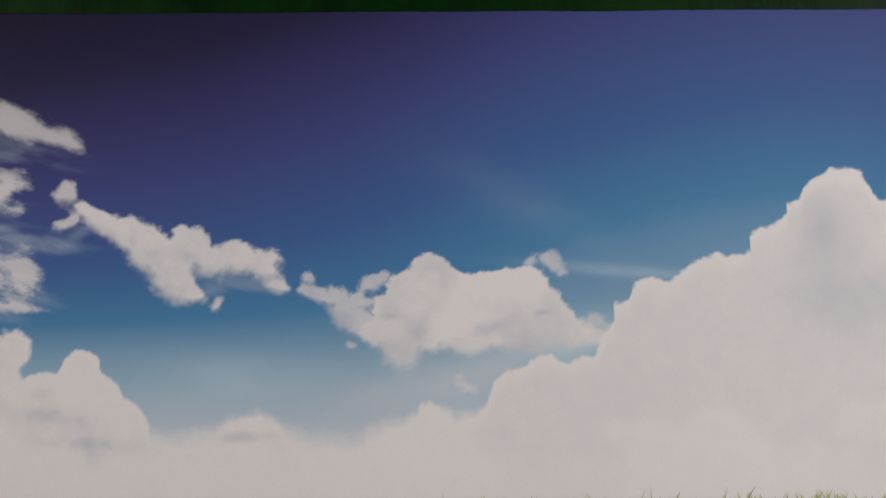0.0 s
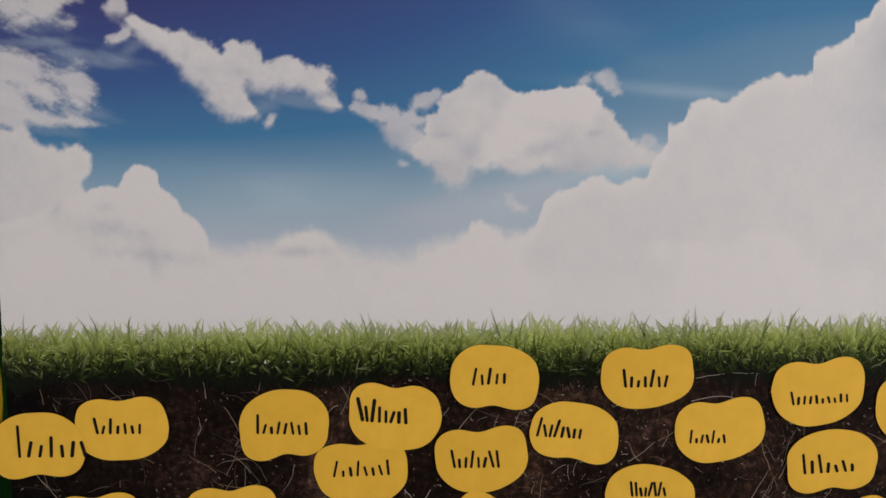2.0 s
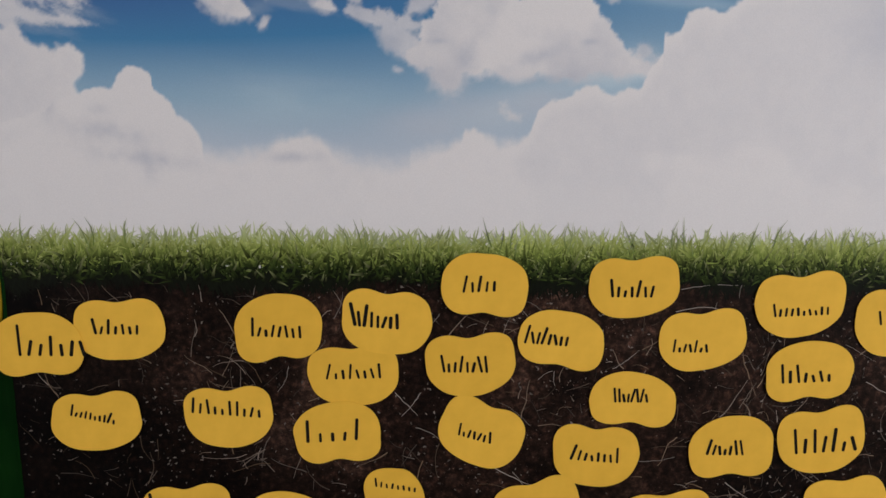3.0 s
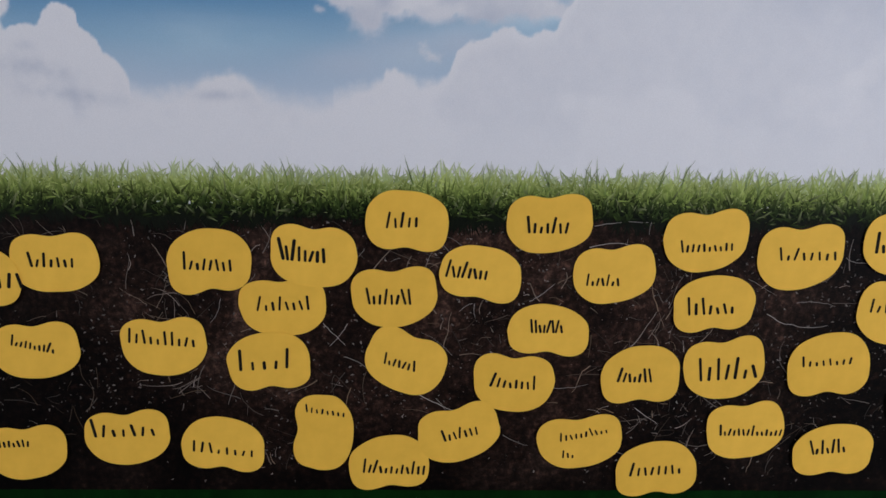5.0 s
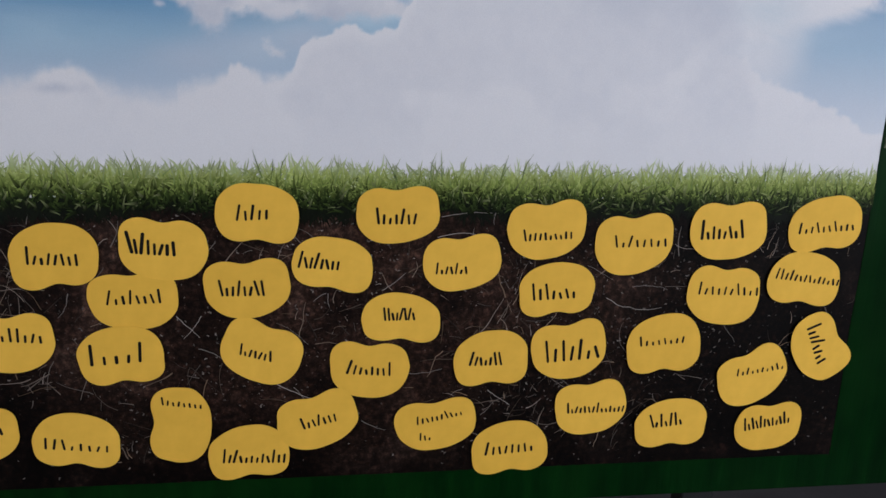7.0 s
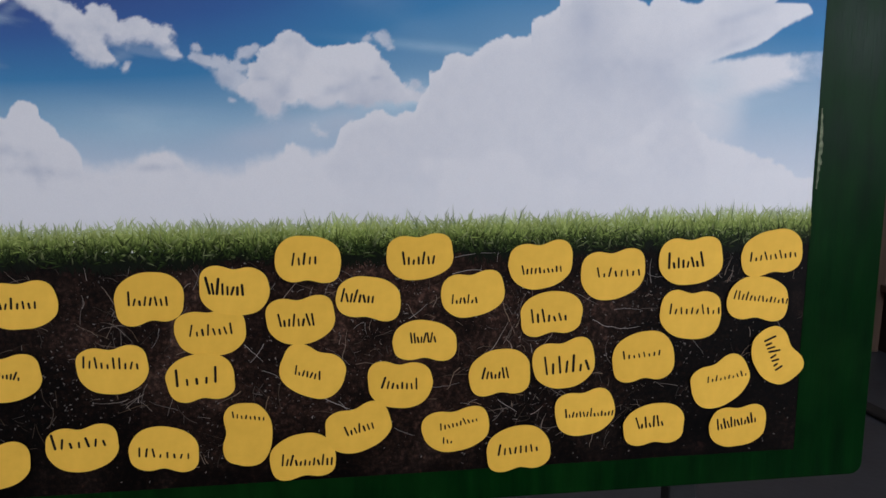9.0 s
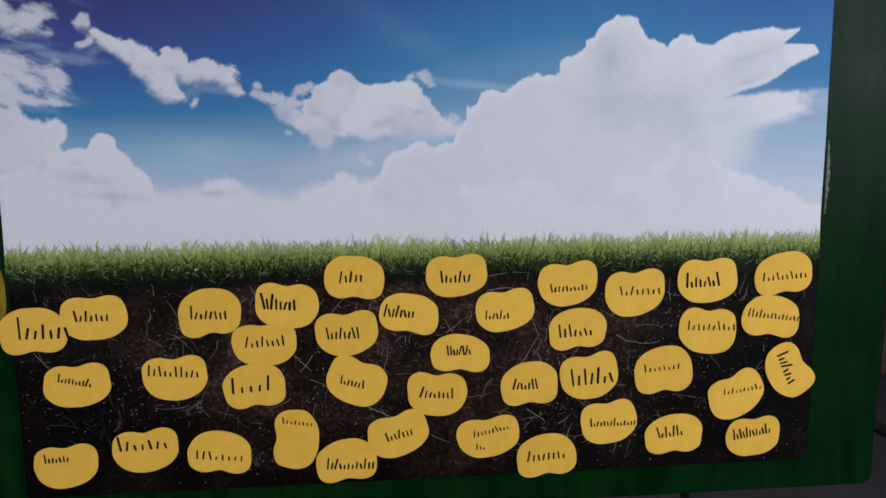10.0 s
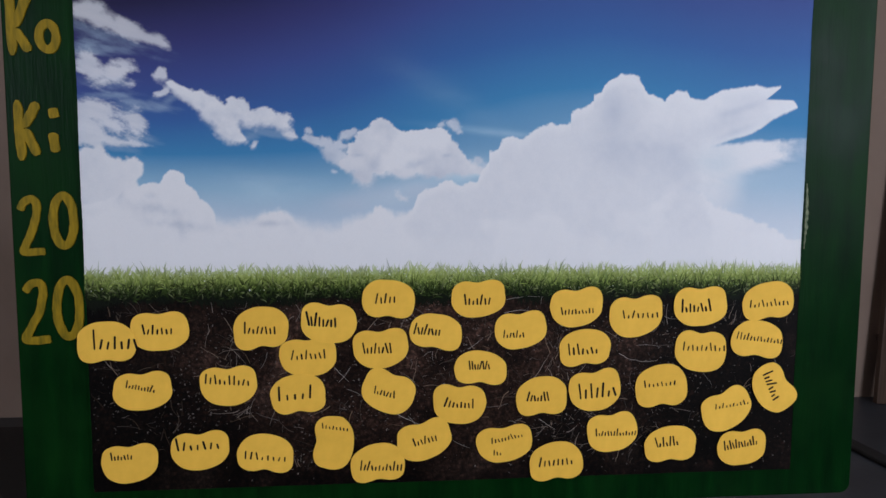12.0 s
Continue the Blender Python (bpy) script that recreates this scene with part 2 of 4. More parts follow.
def brush_letter(strokes, width):
    """A painted character: each stroke a round-ended brush line through its points, or a ring (centre, half lengths)."""
    character = board
    for layer, stroke in enumerate(strokes):
        bm = bmesh.new()
        front = -0.0002 - 0.0002 * layer
        if len(stroke) == 4:
            cx, cz, rx, rz = stroke
            line_points = [(cx + rx * math.cos(0.1571 * k), cz + rz * math.sin(0.1571 * k)) for k in range(41)]
        else:
            ends = [stroke[0], *stroke, stroke[-1]]
            line_points = []
            for a, b, c, d in zip(ends, ends[1:], ends[2:], ends[3:]):
                for k in range(10):
                    t = k / 10
                    line_points.append(tuple(0.5 * (2 * q + (r - p) * t + (2 * p - 5 * q + 4 * r - u) * t * t + (3 * q - p - 3 * r + u) * t ** 3) for p, q, r, u in zip(a, b, c, d)))
            line_points.append(stroke[-1])
        ring = len(stroke) == 4
        rows, count = [], len(line_points)
        for k, (x, z) in enumerate(line_points):
            ax, az = line_points[max(k - 1, 0)]
            bx, bz = line_points[min(k + 1, count - 1)]
            if ring and k in (0, count - 1):
                (ax, az), (bx, bz) = line_points[-2], line_points[1]
            n = math.hypot(bx - ax, bz - az) or 1.0
            away = min(k, count - 1 - k) / 2.5
            cap = 1.0 if ring else math.sqrt(max(1 - max(1 - away, 0) ** 2, 0.12))
            half = 0.5 * width * cap
            left = half * (1 + 0.20 * noise.noise((x * 90, layer, z * 90)))
            right = half * (1 + 0.20 * noise.noise((x * 90, layer + 7.0, z * 90)))
            ox, oz = -(bz - az) / n, (bx - ax) / n
            rows.append([bm.verts.new((x + ox * w, y, z + oz * w)) for w, y in ((left, 0.0018), (0.93 * left, front), (0.0, front - 0.0001), (-0.93 * right, front), (-right, 0.0018))])
        for a, b in zip(rows, rows[1:]):
            for k in range(4):
                bm.faces.new((a[k], a[k + 1], b[k + 1], b[k]))
        bmesh.ops.remove_doubles(bm, verts=bm.verts, dist=0.00002)
        if layer == 0:
            character = part("painted_letter", bm, YELLOW, board, "hand-brushed yellow painted character")
        else:
            part("brush_stroke", bm, YELLOW, character)


brush_letter([[(-0.686, 1.717), (-0.685, 1.616)], [(-0.657, 1.714), (-0.680, 1.658)], [(-0.680, 1.655), (-0.660, 1.622)]], 0.0145)
brush_letter([(-0.633, 1.645, 0.0125, 0.0195)], 0.0135)
brush_letter([[(-0.682, 1.549), (-0.679, 1.457)], [(-0.653, 1.546), (-0.674, 1.508)], [(-0.673, 1.505), (-0.655, 1.465)]], 0.0150)
brush_letter([[(-0.633, 1.500), (-0.628, 1.470)], [(-0.6310, 1.5375), (-0.6295, 1.530), (-0.6280, 1.5225)]], 0.0150)
brush_letter([[(-0.686, 1.380), (-0.680, 1.392), (-0.668, 1.398), (-0.661, 1.386), (-0.666, 1.359), (-0.677, 1.332), (-0.684, 1.317), (-0.678, 1.315), (-0.666, 1.315), (-0.651, 1.316)]], 0.0125)
brush_letter([(-0.622, 1.364, 0.0155, 0.0390)], 0.0135)
brush_letter([[(-0.685, 1.252), (-0.676, 1.263), (-0.663, 1.266), (-0.658, 1.252), (-0.665, 1.220), (-0.681, 1.190), (-0.687, 1.177), (-0.681, 1.174), (-0.667, 1.174), (-0.649, 1.176)]], 0.0130)
brush_letter([(-0.621, 1.225, 0.0175, 0.0450)], 0.0140)


def brushed_edge(points, side, seed):
    """Green paint that laps unevenly over the poster's edge."""
    bm = bmesh.new()
    rows = []
    for k, (x, z) in enumerate(points):
        w = 0.0008 + 0.0018 * max(0.0, noise.noise((k * 0.03, seed, 1.0)) + 0.1) + 0.0006 * noise.noise((k * 0.4, seed, 5.0))
        rows.append((bm.verts.new((x - 0.002 * side[0], -0.0007, z - 0.002 * side[1])), bm.verts.new((x + w * side[0], -0.0007, z + w * side[1])), bm.verts.new((x - 0.002 * side[0], 0.0012, z - 0.002 * side[1])), bm.verts.new((x + w * side[0], -0.0003, z + w * side[1]))))
    for a, b in zip(rows, rows[1:]):
        bm.faces.new((a[0], b[0], b[1], a[1]))
        bm.faces.new((a[0], a[2], b[2], b[0]))
        bm.faces.new((a[1], b[1], b[3], a[3]))
    return part("paint_edge", bm, GREEN, board)


brushed_edge([(PX0 + 0.0035 * k, PZ0) for k in range(340)], (0, 1), 2.0)
brushed_edge([(PX0, PZ0 + 0.0035 * k) for k in range(241)], (1, 0), 3.0)
brushed_edge([(PX1, PZ0 + 0.0035 * k) for k in range(241)], (-1, 0), 4.0)
brushed_edge([(PX0 + 0.0035 * k, PZ1) for k in range(340)], (0, -1), 6.0)
smear = bmesh.new()
for k in range(40):
    z = 1.315 + 0.0028 * k
    w = 0.0055 * math.sin(math.pi * (k + 0.5) / 40) * (0.8 + 0.8 * noise.noise((k * 0.35, 2.0, 0.0)))
    box(smear, 0.5975, 0.5985 + max(w, 0.0004), -0.0010, 0.0012, z, z + 0.0028)
part("pale_smear", smear, mottled("pale_smear", (0.03, 0.06, 0.02), (0.22, 0.23, 0.13), 160, 0.7), board, "pale unpainted streak along the poster's edge")

# ---- the poster: printed sky, grass and soil ----
poster = tagged(new("poster"), "large poster of cloudy sky, grass and soil on a green board", "poster")
part("paper_sheet", box(bmesh.new(), PX0, PX1, 0.0004, 0.0014, PZ0, PZ1), SHEET, poster)


def sheet_grid(name, x0, x1, z0, z1, step, y, mat, colour_of=None):
    nx, nz = round((x1 - x0) / step) + 1, round((z1 - z0) / step) + 1
    X, Z = np.meshgrid(np.linspace(x0, x1, nx), np.linspace(z0, z1, nz))
    co = np.stack([X, np.full_like(X, y), Z], -1).reshape(-1, 3).astype(np.float32)
    k = np.arange(nx * nz).reshape(nz, nx)
    quads = np.stack([k[:-1, :-1], k[:-1, 1:], k[1:, 1:], k[1:, :-1]], -1).reshape(-1, 4).astype(np.int32)
    me = bpy.data.meshes.new(name)
    me.vertices.add(len(co))
    me.vertices.foreach_set("co", co.ravel())
    me.loops.add(quads.size)
    me.loops.foreach_set("vertex_index", quads.ravel())
    me.polygons.add(len(quads))
    me.polygons.foreach_set("loop_start", np.arange(0, quads.size, 4, dtype=np.int32))
    me.update(calc_edges=True)
    if colour_of:
        a = me.color_attributes.new("ink", "FLOAT_COLOR", "POINT")
        rgb = colour_of(X, Z).reshape(-1, 3)
        a.data.foreach_set("color", np.concatenate([rgb, np.ones((len(rgb), 1))], 1).astype(np.float32).ravel())
    me.materials.append(mat)
    ob = new(name, me)
    ob.parent = poster
    return ob


rng = np.random.default_rng(7)
LATTICE = rng.random((256, 256))


def value_noise(x, z):
    i, j = np.floor(x).astype(int), np.floor(z).astype(int)
    u, v = x - i, z - j
    u, v = u * u * u * (u * (6 * u - 15) + 10), v * v * v * (v * (6 * v - 15) + 10)
    g = lambda a, b: LATTICE[(j + b) % 256, (i + a) % 256]
    return (g(0, 0) * (1 - u) + g(1, 0) * u) * (1 - v) + (g(0, 1) * (1 - u) + g(1, 1) * u) * v


def fbm(x, z, size, octaves=4, gain=0.5, seed=0.0):
    total, weight, norm = 0.0, 1.0, 0.0
    for k in range(octaves):
        total = total + weight * value_noise(x / size + 17.3 * k + seed, z / size + 31.7 * k + seed * 1.7)
        norm, weight, size = norm + weight, weight * gain, size / 2.03
    return total / norm


def cells(x, z, size, seed=0):
    """Round lobes: distance to the nearest scattered centre, 0 to about 1, and the height over that centre."""
    x, z = x / size, z / size
    i, j = np.floor(x).astype(int), np.floor(z).astype(int)
    best, rise = np.full_like(x, 9.0), np.zeros_like(x)
    for a in (-1, 0, 1):
        for b in (-1, 0, 1):
            px = i + a + LATTICE[(j + b + seed) % 256, (i + a) % 256]
            pz = j + b + LATTICE[(j + b) % 256, (i + a + 97 + seed) % 256]
            d = np.hypot(x - px, z - pz)
            rise = np.where(d < best, z - pz, rise)
            best = np.minimum(best, d)
    return best, rise


def step(a, b, x):
    t = np.clip((x - a) / (b - a), 0, 1)
    return t * t * (3 - 2 * t)


def line(x, points):
    return np.interp(x, [p[0] for p in points], [p[1] for p in points])


def reach(x, z, blob):
    cx, cz, rx, rz, turn = blob
    c, n = math.cos(radians(turn)), math.sin(radians(turn))
    return np.hypot(((x - cx) * c + (z - cz) * n) / rx, ((z - cz) * c - (x - cx) * n) / rz)


def heap(x, z, blobs, melt=0.003):
    """Depth inside a heap of ellipses that run into one another."""
    total = np.zeros_like(x)
    for blob in blobs:
        inside = (1 - reach(x, z, blob)) * (blob[2] * blob[3]) ** 0.5
        total = total + np.exp(np.clip(inside / melt, -30, 30))
    return melt * np.log(total + 1e-12)


def stain(x, z, blobs):
    """Soft overlapping ellipses, 0 to 1."""
    clear = np.ones_like(x)
    for blob in blobs:
        clear = clear * (1 - np.exp(-1.3 * reach(x, z, blob) ** 2))
    return 1 - clear


BANK_A = [(-0.602, 1.391), (-0.567, 1.393), (-0.54, 1.4), (-0.529, 1.41), (-0.504, 1.419), (-0.489, 1.423), (-0.473, 1.424), (-0.466, 1.435), (-0.458, 1.441), (-0.445, 1.442), (-0.436, 1.433), (-0.434, 1.421), (-0.421, 1.412), (-0.413, 1.399), (-0.399, 1.389), (-0.391, 1.376), (-0.389, 1.363), (-0.362, 1.36), (-0.329, 1.367), (-0.313, 1.378), (-0.292, 1.381), (-0.276, 1.377), (-0.264, 1.365), (-0.237, 1.355), (-0.199, 1.353), (-0.175, 1.362)]
BANK_B = [(-0.196, 1.357), (-0.18, 1.364), (-0.155, 1.37), (-0.14, 1.377), (-0.137, 1.385), (-0.129, 1.388), (-0.12, 1.382), (-0.105, 1.375), (-0.086, 1.376), (-0.074, 1.387), (-0.067, 1.405), (-0.056, 1.414), (-0.04, 1.419), (-0.026, 1.427), (-0.012, 1.428), (-0.003, 1.423), (0.007, 1.422), (0.018, 1.426), (0.031, 1.429), (0.039, 1.446), (0.05, 1.461), (0.05, 1.476), (0.065, 1.482), (0.068, 1.492), (0.081, 1.501), (0.094, 1.5), (0.099, 1.495), (0.112, 1.501), (0.121, 1.51), (0.137, 1.519), (0.149, 1.523), (0.163, 1.518), (0.184, 1.524), (0.185, 1.541), (0.197, 1.546), (0.21, 1.55), (0.222, 1.56), (0.222, 1.57), (0.236, 1.577), (0.24, 1.587), (0.254, 1.597), (0.265, 1.602), (0.285, 1.604), (0.297, 1.600), (0.304, 1.589), (0.309, 1.578), (0.315, 1.571)]
BANK_C = [(0.308, 1.585), (0.312, 1.574), (0.331, 1.568), (0.343, 1.563), (0.355, 1.573), (0.364, 1.578), (0.380, 1.579), (0.386, 1.568), (0.409, 1.564), (0.428, 1.574), (0.440, 1.581), (0.462, 1.583), (0.501, 1.591), (0.519, 1.585), (0.543, 1.590), (0.549, 1.568), (0.567, 1.566), (0.574, 1.557), (0.580, 1.532), (0.604, 1.518)]
CUT_TOP = [(0.417, 1.486), (0.495, 1.510), (0.533, 1.534), (0.574, 1.555), (0.602, 1.569)]
CUT_LOW = [(0.417, 1.486), (0.495, 1.496), (0.545, 1.500), (0.605, 1.501)]
LOBE_LOW = [(0.409, 1.426), (0.498, 1.445), (0.547, 1.460), (0.607, 1.478)]
BANK_LOW = [(0.410, 1.412), (0.435, 1.386), (0.501, 1.366), (0.522, 1.357), (0.574, 1.333), (0.615, 1.322)]
# clouds as heaps of ellipses: centre x, z, half lengths, turn in degrees
HIGH_LEFT = [(-0.573, 1.687, 0.0257, 0.0165, -10), (-0.549, 1.67, 0.0323, 0.0139, -20), (-0.519, 1.659, 0.0303, 0.014, -22), (-0.491, 1.647, 0.0227, 0.0075, -20), (-0.471, 1.641, 0.0166, 0.0066, -25), (-0.46, 1.637, 0.0088, 0.004, -40)]
HIGH_VEIL = [(-0.542, 1.628, 0.0498, 0.007, 4), (-0.572, 1.634, 0.0138, 0.007, 0), (-0.498, 1.632, 0.0305, 0.0044, -5), (-0.533, 1.644, 0.065, 0.0105, -18)]
TUFT_LEFT = [(-0.576, 1.604, 0.0138, 0.0141, 0), (-0.563, 1.593, 0.0165, 0.0115, -30), (-0.536, 1.594, 0.0174, 0.015, 20), (-0.522, 1.598, 0.0122, 0.0115, 0), (-0.511, 1.578, 0.0096, 0.0053, 0), (-0.551, 1.581, 0.013, 0.0062, 0), (-0.508, 1.598, 0.0052, 0.0035, 0)]
TUFT_VEIL = [(-0.545, 1.578, 0.0392, 0.0124, -5), (-0.574, 1.633, 0.0121, 0.0061, 0)]
WISP_LEFT = [(-0.571, 1.534, 0.037, 0.017, -5), (-0.574, 1.507, 0.0283, 0.0233, 0), (-0.537, 1.512, 0.0307, 0.0144, -18), (-0.513, 1.504, 0.0203, 0.0126, -10), (-0.506, 1.521, 0.0115, 0.0135, 40), (-0.562, 1.491, 0.0372, 0.0099, 0), (-0.523, 1.486, 0.0344, 0.0063, -5), (-0.529, 1.529, 0.0175, 0.0099, -30)]
WISP_VEIL = [(-0.5, 1.544, 0.033, 0.0081, -6), (-0.544, 1.5, 0.0614, 0.0225, -10), (-0.478, 1.542, 0.0124, 0.0045, 0), (-0.546, 1.558, 0.0392, 0.0053, 3), (-0.516, 1.534, 0.022, 0.0108, 20)]
HEAP_LEFT = [(-0.575, 1.453, 0.0307, 0.0249, 0), (-0.545, 1.441, 0.0273, 0.021, 0), (-0.511, 1.448, 0.0133, 0.016, 0), (-0.53, 1.43, 0.0243, 0.0146, 0), (-0.57, 1.419, 0.0396, 0.0274, 0), (-0.563, 1.471, 0.0096, 0.009, 0), (-0.535, 1.407, 0.035, 0.022, 0), (-0.585, 1.4, 0.03, 0.02, 0)]
DIAGONAL = [(-0.449, 1.574, 0.0115, 0.0067, -35), (-0.431, 1.563, 0.0204, 0.0108, -32), (-0.409, 1.552, 0.0214, 0.0153, -32), (-0.391, 1.539, 0.0215, 0.019, -40), (-0.37, 1.524, 0.0216, 0.0205, -30), (-0.366, 1.505, 0.0199, 0.0155, -30), (-0.353, 1.494, 0.0136, 0.0073, -10), (-0.351, 1.536, 0.019, 0.0173, -20), (-0.331, 1.524, 0.0181, 0.0128, -10), (-0.306, 1.527, 0.0209, 0.0137, -10), (-0.283, 1.518, 0.0155, 0.011, -30), (-0.27, 1.501, 0.0119, 0.0046, -20), (-0.273, 1.527, 0.0064, 0.0046, 0), (-0.359, 1.551, 0.0081, 0.0063, 0)]
SPECKS = [(-0.468, 1.59, 0.0084, 0.0098, -30), (-0.326, 1.484, 0.0055, 0.0037, 45), (-0.466, 1.563, 0.0088, 0.0031, 20)]
DIAGONAL_VEIL = [(-0.338, 1.495, 0.0236, 0.0073, 20), (-0.454, 1.553, 0.0177, 0.0063, 35), (-0.393, 1.515, 0.018, 0.0073, -45), (-0.303, 1.503, 0.0274, 0.0055, -10), (-0.469, 1.559, 0.0132, 0.0045, 20)]
CHAIN = [(-0.24, 1.506, 0.0042, 0.0028, 0), (-0.232, 1.49, 0.0194, 0.006, -22), (-0.217, 1.488, 0.0083, 0.0065, 0), (-0.206, 1.477, 0.0167, 0.0102, -25), (-0.191, 1.463, 0.0196, 0.0131, -30), (-0.216, 1.491, 0.008, 0.0054, -20), (-0.203, 1.475, 0.0161, 0.0117, -20), (-0.18, 1.502, 0.0135, 0.0058, 25), (-0.194, 1.485, 0.0135, 0.0072, 0)]
MID = [(-0.125, 1.508, 0.0199, 0.0188, 0), (-0.147, 1.495, 0.0217, 0.0153, 0), (-0.108, 1.485, 0.0341, 0.0271, 0), (-0.076, 1.486, 0.032, 0.0217, 0), (-0.04, 1.491, 0.0304, 0.0245, 0), (-0.025, 1.473, 0.0268, 0.0228, 0), (-0.156, 1.472, 0.0253, 0.0216, 0), (-0.179, 1.454, 0.0208, 0.0108, -10), (-0.154, 1.437, 0.0163, 0.02, 15), (-0.131, 1.457, 0.0327, 0.0208, 0), (-0.086, 1.455, 0.0412, 0.02, 0), (-0.04, 1.453, 0.0415, 0.0201, 0), (0.002, 1.456, 0.0242, 0.0156, -25), (0.028, 1.444, 0.0224, 0.0074, -5)]
MID_TATTERS = [(-0.011, 1.519, 0.012, 0.0099, -40), (-0.002, 1.507, 0.0055, 0.0054, 0), (-0.029, 1.519, 0.0101, 0.0054, 20), (0.03, 1.461, 0.0084, 0.0064, 0), (0.017, 1.461, 0.0065, 0.0046, 0), (0.044, 1.455, 0.0056, 0.0046, 0), (-0.202, 1.441, 0.0063, 0.0045, 0), (-0.093, 1.402, 0.011, 0.0069, -20), (-0.101, 1.41, 0.0046, 0.0046, 0), (-0.179, 1.468, 0.009, 0.0036, 0)]
MID_SHADE = [(-0.06, 1.434, 0.0221, 0.0064, 5), (-0.12, 1.425, 0.0238, 0.01, 10), (-0.164, 1.469, 0.009, 0.0027, 0), (-0.02, 1.47, 0.0074, 0.0032, 0), (-0.007, 1.429, 0.0442, 0.0037, 4), (-0.136, 1.455, 0.01, 0.0136, -10), (-0.09, 1.414, 0.0322, 0.011, 10), (-0.072, 1.455, 0.023, 0.0073, 15)]
MID_HAZE = [(-0.125, 1.405, 0.0503, 0.0229, 0), (-0.072, 1.412, 0.0415, 0.0183, 10), (-0.168, 1.391, 0.0546, 0.0183, 0)]
BANK_SHADE = [(0.257, 1.543, 0.0273, 0.0391, 12), (0.284, 1.482, 0.0642, 0.0441, 0), (0.363, 1.483, 0.0464, 0.0577, 0), (0.463, 1.546, 0.0563, 0.0071, 18), (0.426, 1.519, 0.0561, 0.0199, 20), (0.464, 1.512, 0.0329, 0.0062, 20)]
LEFT_SHADE = [(-0.524, 1.42, 0.0213, 0.0037, 25), (-0.536, 1.406, 0.0071, 0.0156, 0), (-0.586, 1.396, 0.0114, 0.0064, 0), (-0.448, 1.358, 0.0497, 0.0084, -8), (-0.44, 1.344, 0.0118, 0.0122, 0), (-0.487, 1.403, 0.0098, 0.0055, 0), (-0.483, 1.382, 0.0493, 0.0102, -10), (-0.302, 1.36, 0.0278, 0.0057, 0)]
SKY = [(0.00, (0.66, 0.70, 0.76)), (0.13, (0.56, 0.62, 0.71)), (0.26, (0.31, 0.47, 0.615)), (0.42, (0.072, 0.235, 0.45)), (0.60, (0.055, 0.130, 0.345)), (0.78, (0.056, 0.077, 0.250)), (0.92, (0.044, 0.045, 0.158)), (1.08, (0.022, 0.018, 0.060)), (1.25, (0.012, 0.009, 0.030))]


